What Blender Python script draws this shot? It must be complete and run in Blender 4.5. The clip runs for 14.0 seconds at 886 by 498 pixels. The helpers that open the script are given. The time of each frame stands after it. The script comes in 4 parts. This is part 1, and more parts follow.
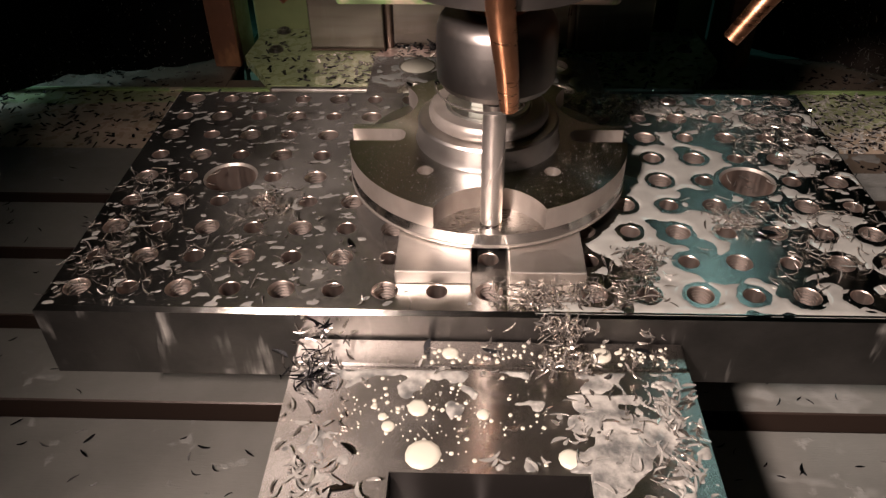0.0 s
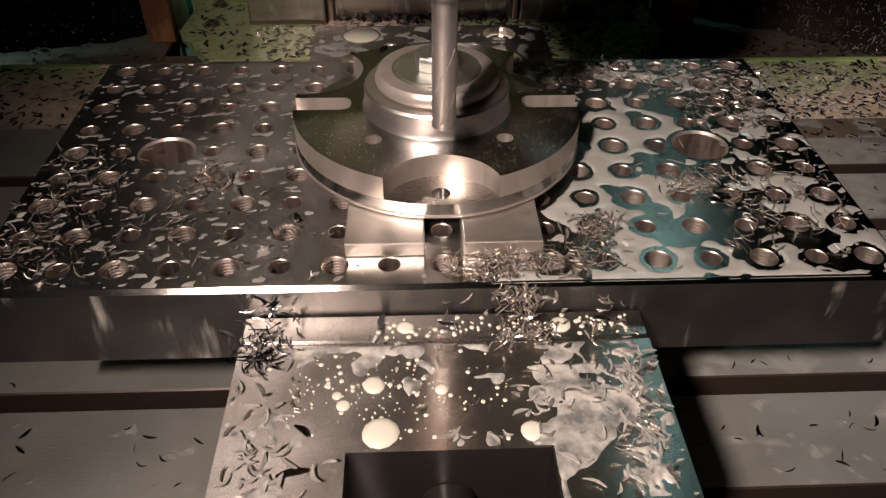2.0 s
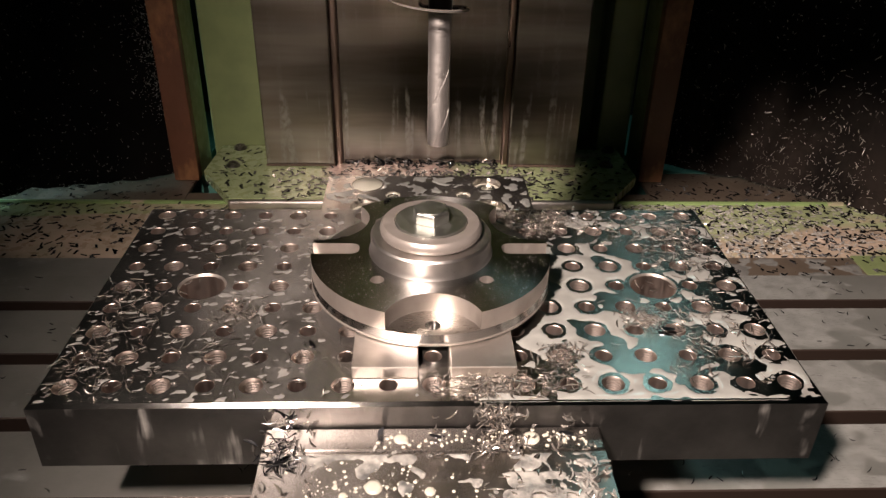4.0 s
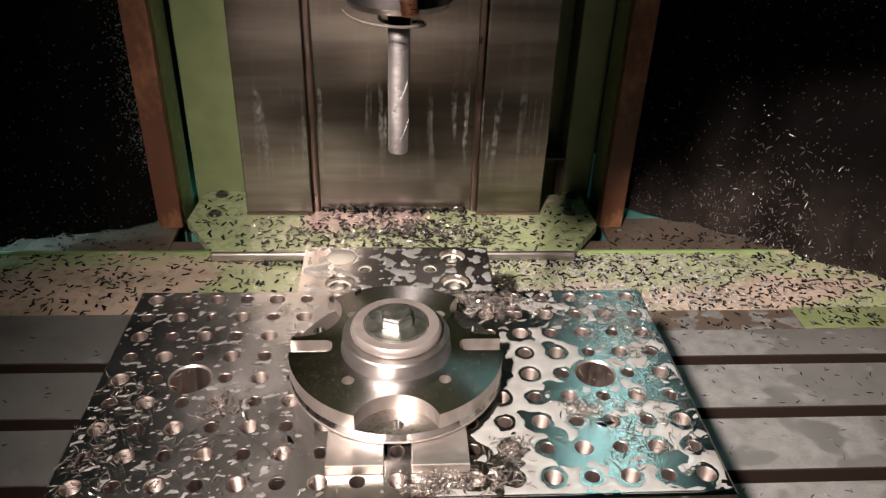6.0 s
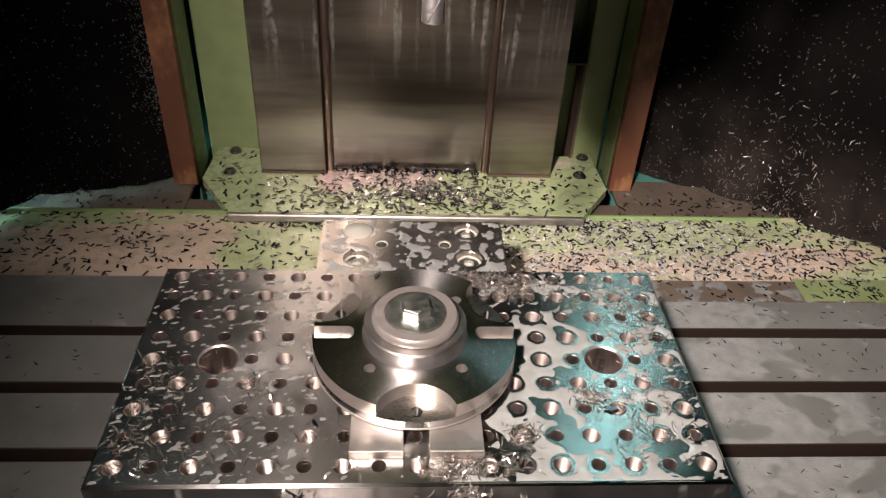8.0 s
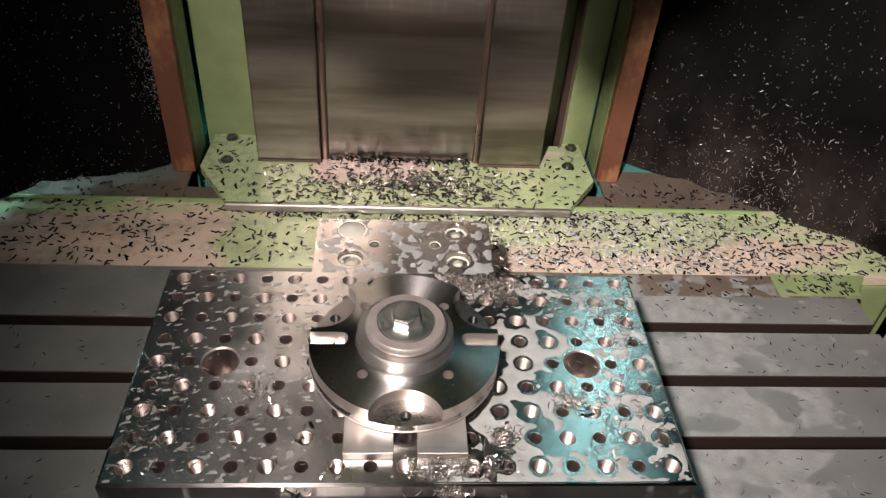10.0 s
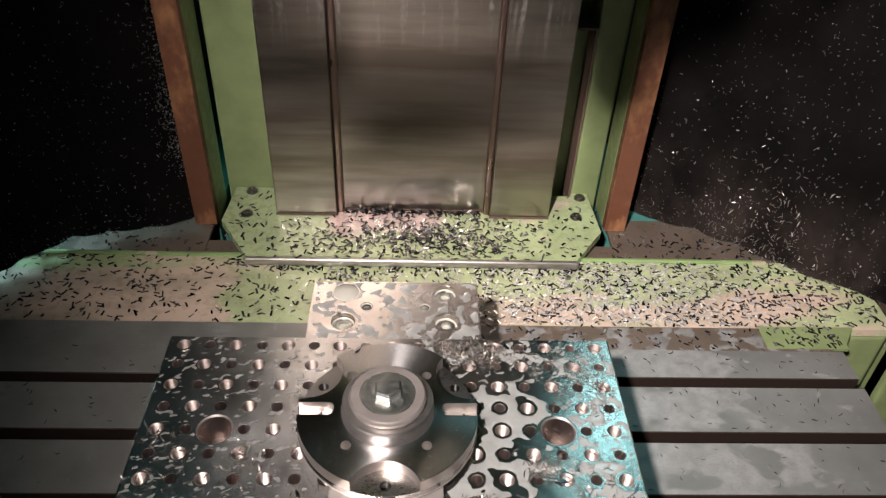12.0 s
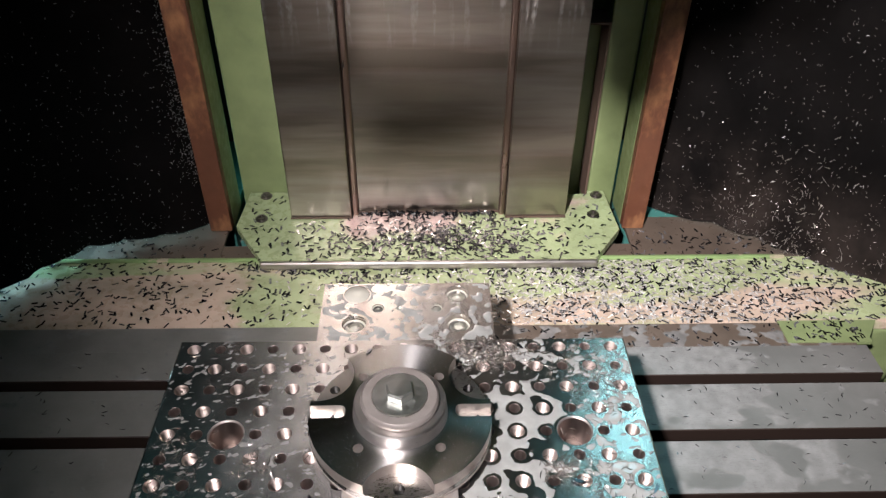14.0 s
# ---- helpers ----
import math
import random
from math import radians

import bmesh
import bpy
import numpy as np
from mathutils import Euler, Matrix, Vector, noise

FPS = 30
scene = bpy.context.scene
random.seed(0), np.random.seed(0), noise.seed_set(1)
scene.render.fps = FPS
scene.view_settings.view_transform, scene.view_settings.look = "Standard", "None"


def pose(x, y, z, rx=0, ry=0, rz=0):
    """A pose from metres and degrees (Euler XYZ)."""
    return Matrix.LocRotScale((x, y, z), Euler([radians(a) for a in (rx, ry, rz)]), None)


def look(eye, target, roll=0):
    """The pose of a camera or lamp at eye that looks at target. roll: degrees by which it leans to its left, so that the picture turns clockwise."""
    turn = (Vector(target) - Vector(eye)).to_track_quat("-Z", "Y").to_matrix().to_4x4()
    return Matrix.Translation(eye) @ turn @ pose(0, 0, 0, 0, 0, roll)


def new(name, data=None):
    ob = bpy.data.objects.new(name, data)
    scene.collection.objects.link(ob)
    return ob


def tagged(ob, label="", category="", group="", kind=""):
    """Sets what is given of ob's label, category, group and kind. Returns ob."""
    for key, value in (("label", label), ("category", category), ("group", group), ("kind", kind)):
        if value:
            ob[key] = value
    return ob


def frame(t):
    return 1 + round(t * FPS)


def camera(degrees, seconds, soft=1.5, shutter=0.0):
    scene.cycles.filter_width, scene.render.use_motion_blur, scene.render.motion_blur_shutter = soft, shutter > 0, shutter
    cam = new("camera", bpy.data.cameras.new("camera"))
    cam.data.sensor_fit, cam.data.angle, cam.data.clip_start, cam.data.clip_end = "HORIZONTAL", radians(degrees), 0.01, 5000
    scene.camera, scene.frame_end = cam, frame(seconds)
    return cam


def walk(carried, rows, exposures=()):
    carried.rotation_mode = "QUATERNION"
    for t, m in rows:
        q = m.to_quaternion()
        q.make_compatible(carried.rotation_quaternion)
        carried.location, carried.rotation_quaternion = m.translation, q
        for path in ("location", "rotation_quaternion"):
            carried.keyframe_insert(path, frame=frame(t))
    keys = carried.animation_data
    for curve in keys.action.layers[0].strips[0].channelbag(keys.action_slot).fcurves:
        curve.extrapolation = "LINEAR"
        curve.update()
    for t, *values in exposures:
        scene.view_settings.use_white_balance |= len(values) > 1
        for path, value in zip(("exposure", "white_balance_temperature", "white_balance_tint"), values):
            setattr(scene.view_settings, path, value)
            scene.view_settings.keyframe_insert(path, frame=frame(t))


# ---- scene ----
cam = camera(60.58, 14.0, soft=1.4)
# way of the table along X, seconds and metres
SHIFT = [(0.0, 0.0), (11.35, 0.0), (11.5, -0.0066), (11.7, -0.0120), (11.9, -0.0178), (12.02, -0.0202), (12.2, -0.0240), (12.5, -0.0258), (14.0, -0.0258)]
PATH = [
    (0, (-0.0107, -0.3739, 1.2382), (-0.0743, 1.2054, 0.0128), -0.72),
    (0.5, (-0.0292, -0.3681, 1.2153), (-0.0002, 1.2109, -0.0119), 0.12),
    (1, (-0.0183, -0.3610, 1.2251), (0.0517, 1.2115, -0.0087), -1.22),
    (1.5, (-0.0052, -0.3613, 1.2402), (0.1137, 1.2315, 0.0364), -1.44),
    (2, (-0.0123, -0.3660, 1.2265), (0.0571, 1.1800, -0.0403), 0.56),
    (2.5, (-0.0073, -0.3873, 1.2288), (0.0958, 1.1491, -0.0475), 1.49),
    (3, (-0.0233, -0.4038, 1.2456), (0.1782, 1.1965, 0.0630), 4.98),
    (3.5, (-0.0422, -0.4093, 1.2627), (0.1694, 1.2529, 0.1708), 5.20),
    (4, (-0.0119, -0.4239, 1.2749), (0.0689, 1.3036, 0.2703), 1.38),
    (4.2, (-0.0131, -0.4365, 1.2922), (0.0580, 1.3020, 0.3059), 1.24),
    (6.3, (-0.0012, -0.4313, 1.3782), (0.1380, 1.2552, 0.3121), 2.23),
    (6.5, (-0.0033, -0.4288, 1.3815), (0.1402, 1.2323, 0.2769), 2.36),
    (7, (-0.0105, -0.4267, 1.3922), (0.1432, 1.2012, 0.2405), 3.16),
    (7.5, (-0.0152, -0.4233, 1.4077), (0.1168, 1.1891, 0.2318), 3.22),
    (8, (-0.0158, -0.4209, 1.4238), (0.1105, 1.1753, 0.2253), 3.35),
    (8.2, (-0.0146, -0.4209, 1.4261), (0.1145, 1.1600, 0.2078), 3.39),
    (10.3, (-0.0159, -0.4217, 1.4970), (0.1297, 1.1042, 0.2123), 4.64),
    (10.5, (-0.0167, -0.4226, 1.5102), (0.1251, 1.1092, 0.2321), 4.49),
    (11, (-0.0154, -0.4235, 1.5323), (0.1123, 1.1152, 0.2610), 3.92),
    (11.5, (-0.0169, -0.4219, 1.5433), (0.0976, 1.1264, 0.2824), 3.60),
    (12, (-0.0026, -0.4163, 1.5415), (0.0826, 1.1368, 0.2842), 2.91),
    (12.5, (-0.0019, -0.4188, 1.5485), (0.1588, 1.1557, 0.3257), 4.07),
    (13, (0.0276, -0.4296, 1.5515), (0.1851, 1.1559, 0.3425), 2.54),
    (13.5, (0.0453, -0.4329, 1.5515), (0.1703, 1.1650, 0.3552), 1.02),
    (14, (-0.0034, -0.4117, 1.5305), (0.0412, 1.1505, 0.2824), 0.61),
]
walk(cam, [(t, look(eye, target, roll)) for t, eye, target, roll in PATH], [(0.0, -0.92, 6300, 16), (1.5, -0.99, 6300, 14.5), (3.0, -0.92, 6300, 14.5), (4.2, -0.10, 6250, 13), (6.5, 0.27, 5850, 12), (8.5, 0.36, 5800, 11), (10.5, 0.58, 5600, 9.5), (13.3, 0.70, 5450, 9), (14.0, 0.78, 5300, 9)])

# ---------------------------------------------------------------- light
world = bpy.data.worlds.new("world")
scene.world = world
world.use_nodes = True
world.node_tree.nodes["Background"].inputs[0].default_value = (0.40, 0.92, 0.80, 1)
world.node_tree.nodes["Background"].inputs[1].default_value = 0.06


def area(name, eye, target, size, power, colour, size_y=0.0, spread=180):
    d = bpy.data.lights.new(name, "AREA")
    d.energy, d.color, d.size, d.spread = power, colour, size, radians(spread)
    if size_y:
        d.shape, d.size_y = "RECTANGLE", size_y
    else:
        d.shape = "DISK"
    ob = new(name, d)
    ob.matrix_world = look(eye, target)
    return ob


# a fluorescent tube high up behind the column and an added light leaking under one curtain; the halogen lamp on the
# spindle head glows by its own material
area("ceiling_tube_light", (0.59, 1.12, 2.33), (0.2, 0.1, 0.95), 0.26, 1.35, (0.58, 1.0, 0.92), 0.4)
area("added_leak_light", (-1.20, 0.86, 1.00), (-0.50, 0.43, 0.85), 0.10, 0.9, (0.62, 1.0, 0.95), 0.2, 40)


# ---------------------------------------------------------------- materials
class Mat:
    """A node material with a principled shader, and short ways to add textures to it."""

    def __init__(self, name, colour, rough, metal=0.0, **more):
        self.m = bpy.data.materials.new(name)
        self.m.use_nodes = True
        self.t = self.m.node_tree
        self.b = self.t.nodes["Principled BSDF"]
        self.b.inputs["Base Color"].default_value = (*colour, 1)
        self.b.inputs["Roughness"].default_value = rough
        self.b.inputs["Metallic"].default_value = metal
        for k, v in more.items():
            self.b.inputs[k.replace("_", " ")].default_value = v
        self.co = self.t.nodes.new("ShaderNodeTexCoord").outputs["Object"]

    def noise(self, scale, detail=4.0, stretch=(1, 1, 1), rough=0.55, offset=0.0):
        mp = self.t.nodes.new("ShaderNodeMapping")
        mp.inputs["Scale"].default_value = stretch
        mp.inputs["Location"].default_value = (offset, offset * 0.7, offset * 0.3)
        self.t.links.new(self.co, mp.inputs["Vector"])
        n = self.t.nodes.new("ShaderNodeTexNoise")
        n.inputs["Scale"].default_value, n.inputs["Detail"].default_value, n.inputs["Roughness"].default_value = scale, detail, rough
        self.t.links.new(mp.outputs[0], n.inputs["Vector"])
        return n.outputs["Fac"]

    def ramp(self, fac, lo, hi, a=0.0, b=1.0):
        r = self.t.nodes.new("ShaderNodeMapRange")
        for k, v in zip(("From Min", "From Max", "To Min", "To Max"), (lo, hi, a, b)):
            r.inputs[k].default_value = v
        self.t.links.new(fac, r.inputs["Value"])
        return r.outputs[0]

    def mix(self, fac, a, b):
        x = self.t.nodes.new("ShaderNodeMix")
        x.data_type = "RGBA"
        self.t.links.new(fac, x.inputs[0])
        for s, v in ((6, a), (7, b)):
            if isinstance(v, tuple):
                x.inputs[s].default_value = (*v, 1)
            else:
                self.t.links.new(v, x.inputs[s])
        return x.outputs[2]

    def mul(self, a, b, op="MULTIPLY"):
        x = self.t.nodes.new("ShaderNodeMath")
        x.operation = op
        self.t.links.new(a, x.inputs[0])
        if isinstance(b, float):
            x.inputs[1].default_value = b
        else:
            self.t.links.new(b, x.inputs[1])
        return x.outputs[0]

    def put(self, socket, value):
        self.t.links.new(value, self.b.inputs[socket])
        return self

    def bump(self, height, strength=0.3, distance=0.001):
        n = self.t.nodes.new("ShaderNodeBump")
        n.inputs["Strength"].default_value, n.inputs["Distance"].default_value = strength, distance
        self.t.links.new(height, n.inputs["Height"])
        self.t.links.new(n.outputs[0], self.b.inputs["Normal"])
        return self

    def radial(self, axis="Z"):
        n = self.t.nodes.new("ShaderNodeTangent")
        n.direction_type, n.axis = "RADIAL", axis
        self.t.links.new(n.outputs[0], self.b.inputs["Tangent"])
        return self


def steel(name, colour, lo, hi, grain=(1, 1, 1), scale=300, bump=0.05, stain=(0.6, 0.55, 0.5), amount=0.5, brushed="", metal=1.0, draw=0.65):
    """Bare machined metal: grain along one axis, cloudy roughness, dull stains. brushed: the axis round which the highlight is drawn out."""
    k = Mat(name, colour, (lo + hi) / 2, metal)
    if brushed:
        k.radial(brushed).b.inputs["Anisotropic"].default_value = draw
    g = k.noise(scale, 3, grain)
    c = k.noise(14, 5, offset=3.1)
    k.put("Roughness", k.mul(k.ramp(g, 0.3, 0.7, lo, hi), k.ramp(c, 0.35, 0.7, 0.85, 1.25)))
    k.put("Base Color", k.mix(k.ramp(k.noise(38, 6, offset=9.0), 0.45, 0.75, 0.0, amount), colour, tuple(a * b for a, b in zip(colour, stain))))
    return k.bump(g, bump, 0.0005).m


def paint(name, colour, under, rough=0.45, chips=0.62, scale=7, stretch=(1, 1, 1), soft=0.03):
    """Machine paint over filler: rubbed through in patches, with grime."""
    k = Mat(name, colour, rough)
    n = k.noise(scale, 7, stretch, rough=0.6)
    fine = k.noise(90, 4, offset=5.0)
    worn = k.ramp(n, chips, chips + soft)
    dirt = k.ramp(k.noise(22, 6, offset=2.0), 0.4, 0.8, 0.0, 0.55)
    base = k.mix(worn, colour, under)
    k.put("Base Color", k.mix(dirt, base, tuple(c * 0.45 for c in colour)))
    k.put("Roughness", k.ramp(fine, 0.3, 0.7, rough - 0.12, rough + 0.15))
    return k.bump(k.mul(fine, worn, "ADD"), 0.15, 0.0008).m


PLATE = steel("milled_plate_steel", (0.50, 0.48, 0.455), 0.15, 0.23, (1, 3, 1), 900, 0.12, brushed="X", draw=0.95)


def shaded_side():
    """Side of the plate, its shade put into the dark colour, with dried, milky runs of coolant."""
    k = Mat("shaded_plate_side", (0.11, 0.107, 0.105), 0.42, 1.0)
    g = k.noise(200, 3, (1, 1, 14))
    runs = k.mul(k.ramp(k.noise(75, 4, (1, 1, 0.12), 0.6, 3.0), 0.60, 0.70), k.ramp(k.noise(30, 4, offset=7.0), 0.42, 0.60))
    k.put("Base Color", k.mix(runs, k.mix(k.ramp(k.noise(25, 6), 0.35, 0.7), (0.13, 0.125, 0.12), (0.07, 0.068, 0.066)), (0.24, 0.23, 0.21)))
    k.put("Metallic", k.ramp(runs, 0.0, 1.0, 1.0, 0.2))
    k.put("Roughness", k.ramp(g, 0.3, 0.7, 0.34, 0.52))
    return k.bump(k.mul(runs, k.ramp(g, 0.0, 1.0, 0.0, 0.3), "ADD"), 0.2, 0.0006).m


PLATE_SIDE = shaded_side()
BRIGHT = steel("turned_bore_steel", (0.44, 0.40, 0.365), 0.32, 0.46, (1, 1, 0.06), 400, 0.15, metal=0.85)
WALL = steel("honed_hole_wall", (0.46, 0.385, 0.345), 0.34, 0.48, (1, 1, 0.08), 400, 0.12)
# darker copy of the hole steel: shade inside the holes put into the colour
BORE = steel("shaded_hole_steel", (0.13, 0.11, 0.10), 0.40, 0.55, (1, 1, 9), 300, 0.08, metal=0.85)
MILLED = steel("milled_pocket_steel", (0.48, 0.455, 0.43), 0.26, 0.40, (1, 6, 1), 300, 0.05)
JAW = steel("ground_vise_steel", (0.46, 0.43, 0.405), 0.24, 0.30, (3, 6, 1), 700, 0.02, brushed="X", draw=0.90)
CAST = steel("dark_vise_casting", (0.16, 0.155, 0.15), 0.40, 0.60, (1, 1, 1), 120, 0.2)


def wet_iron():
    """Table iron under drying coolant: a milky film with ragged edges, thick beside the plate on one side, thin on the other."""
    k = Mat("wet_table_iron", (0.3, 0.3, 0.28), 0.4, 0.6)
    g = k.noise(160, 3, (1, 10, 1))
    xyz = k.t.nodes.new("ShaderNodeSeparateXYZ")
    k.t.links.new(k.co, xyz.inputs[0])
    x = xyz.outputs[0]
    drift = k.mul(k.ramp(x, 0.05, 0.30, -0.12, 0.11), k.ramp(x, 0.36, 0.50, 0.0, -0.26), "ADD")
    drift = k.mul(drift, k.ramp(xyz.outputs[1], -0.16, -0.03, -0.20, 0.0), "ADD")
    body = k.mul(k.noise(24, 3, (0.6, 1, 1), 0.55, 4.0), drift, "ADD")
    thick = k.ramp(body, 0.50, 0.56)
    spots = k.ramp(k.noise(75, 4, offset=8.0), 0.63, 0.70)
    wet = k.mul(thick, spots, "MAXIMUM")
    iron = k.mix(k.ramp(k.noise(9, 6, offset=1.0), 0.35, 0.7), (0.27, 0.266, 0.245), (0.17, 0.168, 0.153))
    k.put("Base Color", k.mix(wet, iron, k.mix(k.ramp(k.noise(70, 4), 0.3, 0.75), (0.22, 0.222, 0.21), (0.14, 0.14, 0.132))))
    k.put("Metallic", k.ramp(wet, 0.0, 1.0, 0.55, 0.0))
    k.put("Roughness", k.mul(k.ramp(wet, 0.0, 1.0, 0.48, 0.30), k.ramp(g, 0.3, 0.7, 0.85, 1.15)))
    return k.bump(k.mul(wet, k.ramp(g, 0.3, 0.7, 0.0, 0.25), "ADD"), 0.25, 0.0008).m


TABLE = wet_iron()
SLOT = Mat("dark_slot_iron", (0.034, 0.023, 0.018), 0.40, 0.4).m
RAW = steel("sawn_bar_steel", (0.62, 0.58, 0.54), 0.34, 0.5, (1, 9, 1), 220, 0.08)
# for oxidised screws; also puts shade into the jaw slot and hole bottoms
BLACK = Mat("black_oxide_and_shade", (0.018, 0.016, 0.015), 0.30, 0.5).m


def cover_sheet():
    """Stainless sheet, brushed upright, with dried runs of coolant, a dull lower edge and painted-in reflections."""
    k = Mat("stainless_way_cover", (0.45, 0.42, 0.39), 0.2, 1.0, Anisotropic=0.45)
    k.radial("Z")
    scratch = k.noise(240, 3, (1, 1, 0.02))
    runs = k.mul(k.ramp(k.noise(90, 2, (1, 1, 0.05), offset=6.0), 0.55, 0.63), k.ramp(k.noise(160, 3, (1, 1, 0.6)), 0.38, 0.6))
    xyz = k.t.nodes.new("ShaderNodeSeparateXYZ")
    k.t.links.new(k.co, xyz.inputs[0])
    runs = k.mul(runs, k.mul(k.ramp(xyz.outputs[2], -0.02, 0.06), k.ramp(xyz.outputs[2], 0.115, 0.13, 1.0, 0.15)))
    # soft level bands of reflection, painted into the base colour
    reflected_bands = k.noise(22, 4, (0.10, 0.10, 1.0), offset=2.0)
    k.put("Base Color", k.mix(runs, k.mix(k.ramp(reflected_bands, 0.38, 0.62), (0.43, 0.39, 0.335), (0.22, 0.19, 0.155)), (0.55, 0.53, 0.5)))
    k.put("Roughness", k.mul(k.ramp(scratch, 0.3, 0.7, 0.30, 0.33), k.ramp(runs, 0.0, 1.0, 0.0, 0.3), "ADD"))
    return k.bump(k.noise(400, 3), 0.02, 0.0004).m


SHEET = cover_sheet()
turned = Mat("turned_steel", (0.52, 0.50, 0.485), 0.27, 1.0, Anisotropic=0.95, Anisotropic_Rotation=0.25)
turned.radial()
turned.put("Base Color", turned.mix(turned.ramp(turned.noise(700, 2), 0.66, 0.74), (0.50, 0.485, 0.47), (0.75, 0.68, 0.58)))
WASHER = steel("dull_washer_steel", (0.25, 0.225, 0.205), 0.40, 0.55, (1, 1, 1), 200, 0.1, metal=0.6)
ZINC = steel("zinc_bolt_steel", (0.50, 0.51, 0.48), 0.30, 0.46, (1, 1, 1), 300, 0.06)
CARBIDE = steel("ground_carbide", (0.66, 0.62, 0.59), 0.34, 0.46, (1, 1, 8), 240, 0.05)
HOLDER = steel("grey_tool_holder", (0.20, 0.185, 0.175), 0.36, 0.42, (1, 1, 14), 420, 0.02)
COPPER = steel("copper_pipe", (0.50, 0.25, 0.145), 0.24, 0.38, (1, 1, 5), 90, 0.05, (0.5, 0.45, 0.4), 0.8)
GREEN = paint("green_machine_paint", (0.20, 0.245, 0.105), (0.30, 0.26, 0.18), 0.42, 0.70)


def foot_paint():
    """Green foot plate, rubbed to pinkish filler in front of the middle sheet."""
    k = Mat("worn_green_foot_paint", (0.33, 0.39, 0.20), 0.3)
    xyz = k.t.nodes.new("ShaderNodeSeparateXYZ")
    k.t.links.new(k.co, xyz.inputs[0])
    x, y = xyz.outputs[0], xyz.outputs[1]
    patch = k.mul(k.mul(k.ramp(x, -0.15, -0.11), k.ramp(x, -0.02, 0.06, 1.0, 0.0)), k.ramp(y, -0.13, -0.08))
    n = k.mul(k.noise(9, 7, (0.8, 1, 1), 0.6), k.ramp(patch, 0.0, 1.0, 0.0, 0.26), "ADD")
    worn = k.ramp(n, 0.60, 0.70)
    dirt = k.ramp(k.noise(24, 6, offset=2.0), 0.42, 0.8, 0.0, 0.55)
    k.put("Base Color", k.mix(dirt, k.mix(worn, (0.33, 0.39, 0.20), (0.52, 0.38, 0.34)), (0.13, 0.15, 0.08)))
    fine = k.noise(90, 4, offset=5.0)
    k.put("Roughness", k.ramp(fine, 0.3, 0.7, 0.18, 0.40))
    return k.bump(k.mul(fine, worn, "ADD"), 0.15, 0.0008).m


FOOT = foot_paint()


def trough_paint():
    """Green deck paint, worn to beige filler in a large patch at one end and along the edge next to the table."""
    k = Mat("worn_green_trough_paint", (0.37, 0.42, 0.22), 0.3)
    xyz = k.t.nodes.new("ShaderNodeSeparateXYZ")
    k.t.links.new(k.co, xyz.inputs[0])
    x, y = xyz.outputs[0], xyz.outputs[1]
    patch = k.mul(k.ramp(x, -0.26, -0.20, 0.34, 0.0), k.ramp(y, 0.015, 0.035, 1.0, 0.0))
    edge = k.mul(k.ramp(x, 0.04, 0.10, 0.0, 0.11), k.ramp(y, -0.05, 0.01, 1.0, 0.0))
    n = k.mul(k.noise(6, 7, (0.5, 1.8, 1), 0.6), k.mul(patch, edge, "ADD"), "ADD")
    worn = k.ramp(n, 0.56, 0.64)
    base = k.mix(worn, (0.37, 0.42, 0.22), (0.50, 0.39, 0.30))
    dirt = k.ramp(k.noise(26, 6, (0.5, 1, 1), offset=2.0), 0.42, 0.8, 0.0, 0.6)
    k.put("Base Color", k.mix(dirt, base, (0.12, 0.13, 0.07)))
    fine = k.noise(90, 4, offset=5.0)
    k.put("Roughness", k.ramp(fine, 0.3, 0.7, 0.2, 0.42))
    return k.bump(k.mul(fine, worn, "ADD"), 0.15, 0.0008).m


APRON = trough_paint()
BROWN = paint("brown_rail_paint", (0.11, 0.042, 0.020), (0.27, 0.13, 0.055), 0.5, 0.50, 22, (1, 1, 0.5), 0.12)
LEDGE = paint("brown_oily_ledge", (0.105, 0.082, 0.062), (0.18, 0.145, 0.12), 0.35, 0.6, 12)
TEAL = paint("teal_machine_paint", (0.07, 0.20, 0.17), (0.12, 0.25, 0.2), 0.4, 0.75, 9)
DARK = Mat("dark_cabin_wall", (0.03, 0.032, 0.03), 0.5).m
fabric = Mat("black_bellows_cloth", (0.018, 0.016, 0.015), 0.85, Specular_IOR_Level=0.08)
fabric.put("Base Color", fabric.mix(fabric.ramp(fabric.noise(9, 7, (1, 1, 1.4), 0.66), 0.46, 0.74, 0.0, 0.9), (0.005, 0.0045, 0.0042), (0.010, 0.0085, 0.0078)))
fabric_xyz = fabric.t.nodes.new("ShaderNodeSeparateXYZ")
fabric.t.links.new(fabric.co, fabric_xyz.inputs[0])
dusty = fabric.mul(fabric.ramp(fabric_xyz.outputs[2], 0.86, 1.02, 1.0, 0.06), fabric.ramp(fabric.noise(11, 6, (1, 1, 0.7), 0.62, 2.0), 0.40, 0.68))
dusty = fabric.mul(dusty, fabric.ramp(fabric_xyz.outputs[0], 0.2, 0.4, 0.1, 1.0))
fabric.put("Base Color", fabric.mix(dusty, fabric.b.inputs["Base Color"].links[0].from_socket, (0.055, 0.043, 0.036)))
fabric.bump(fabric.noise(500, 2), 0.25, 0.0006)
RUBBER = Mat("brown_rubber_seal", (0.095, 0.062, 0.044), 0.6).m
milk = Mat("milky_coolant", (0.66, 0.63, 0.56), 0.12, 0.0, Coat_Weight=0.4)
milk.put("Base Color", milk.mix(milk.ramp(milk.noise(45, 4), 0.35, 0.75), (0.235, 0.238, 0.222), (0.15, 0.15, 0.14)))
MILK = milk.m
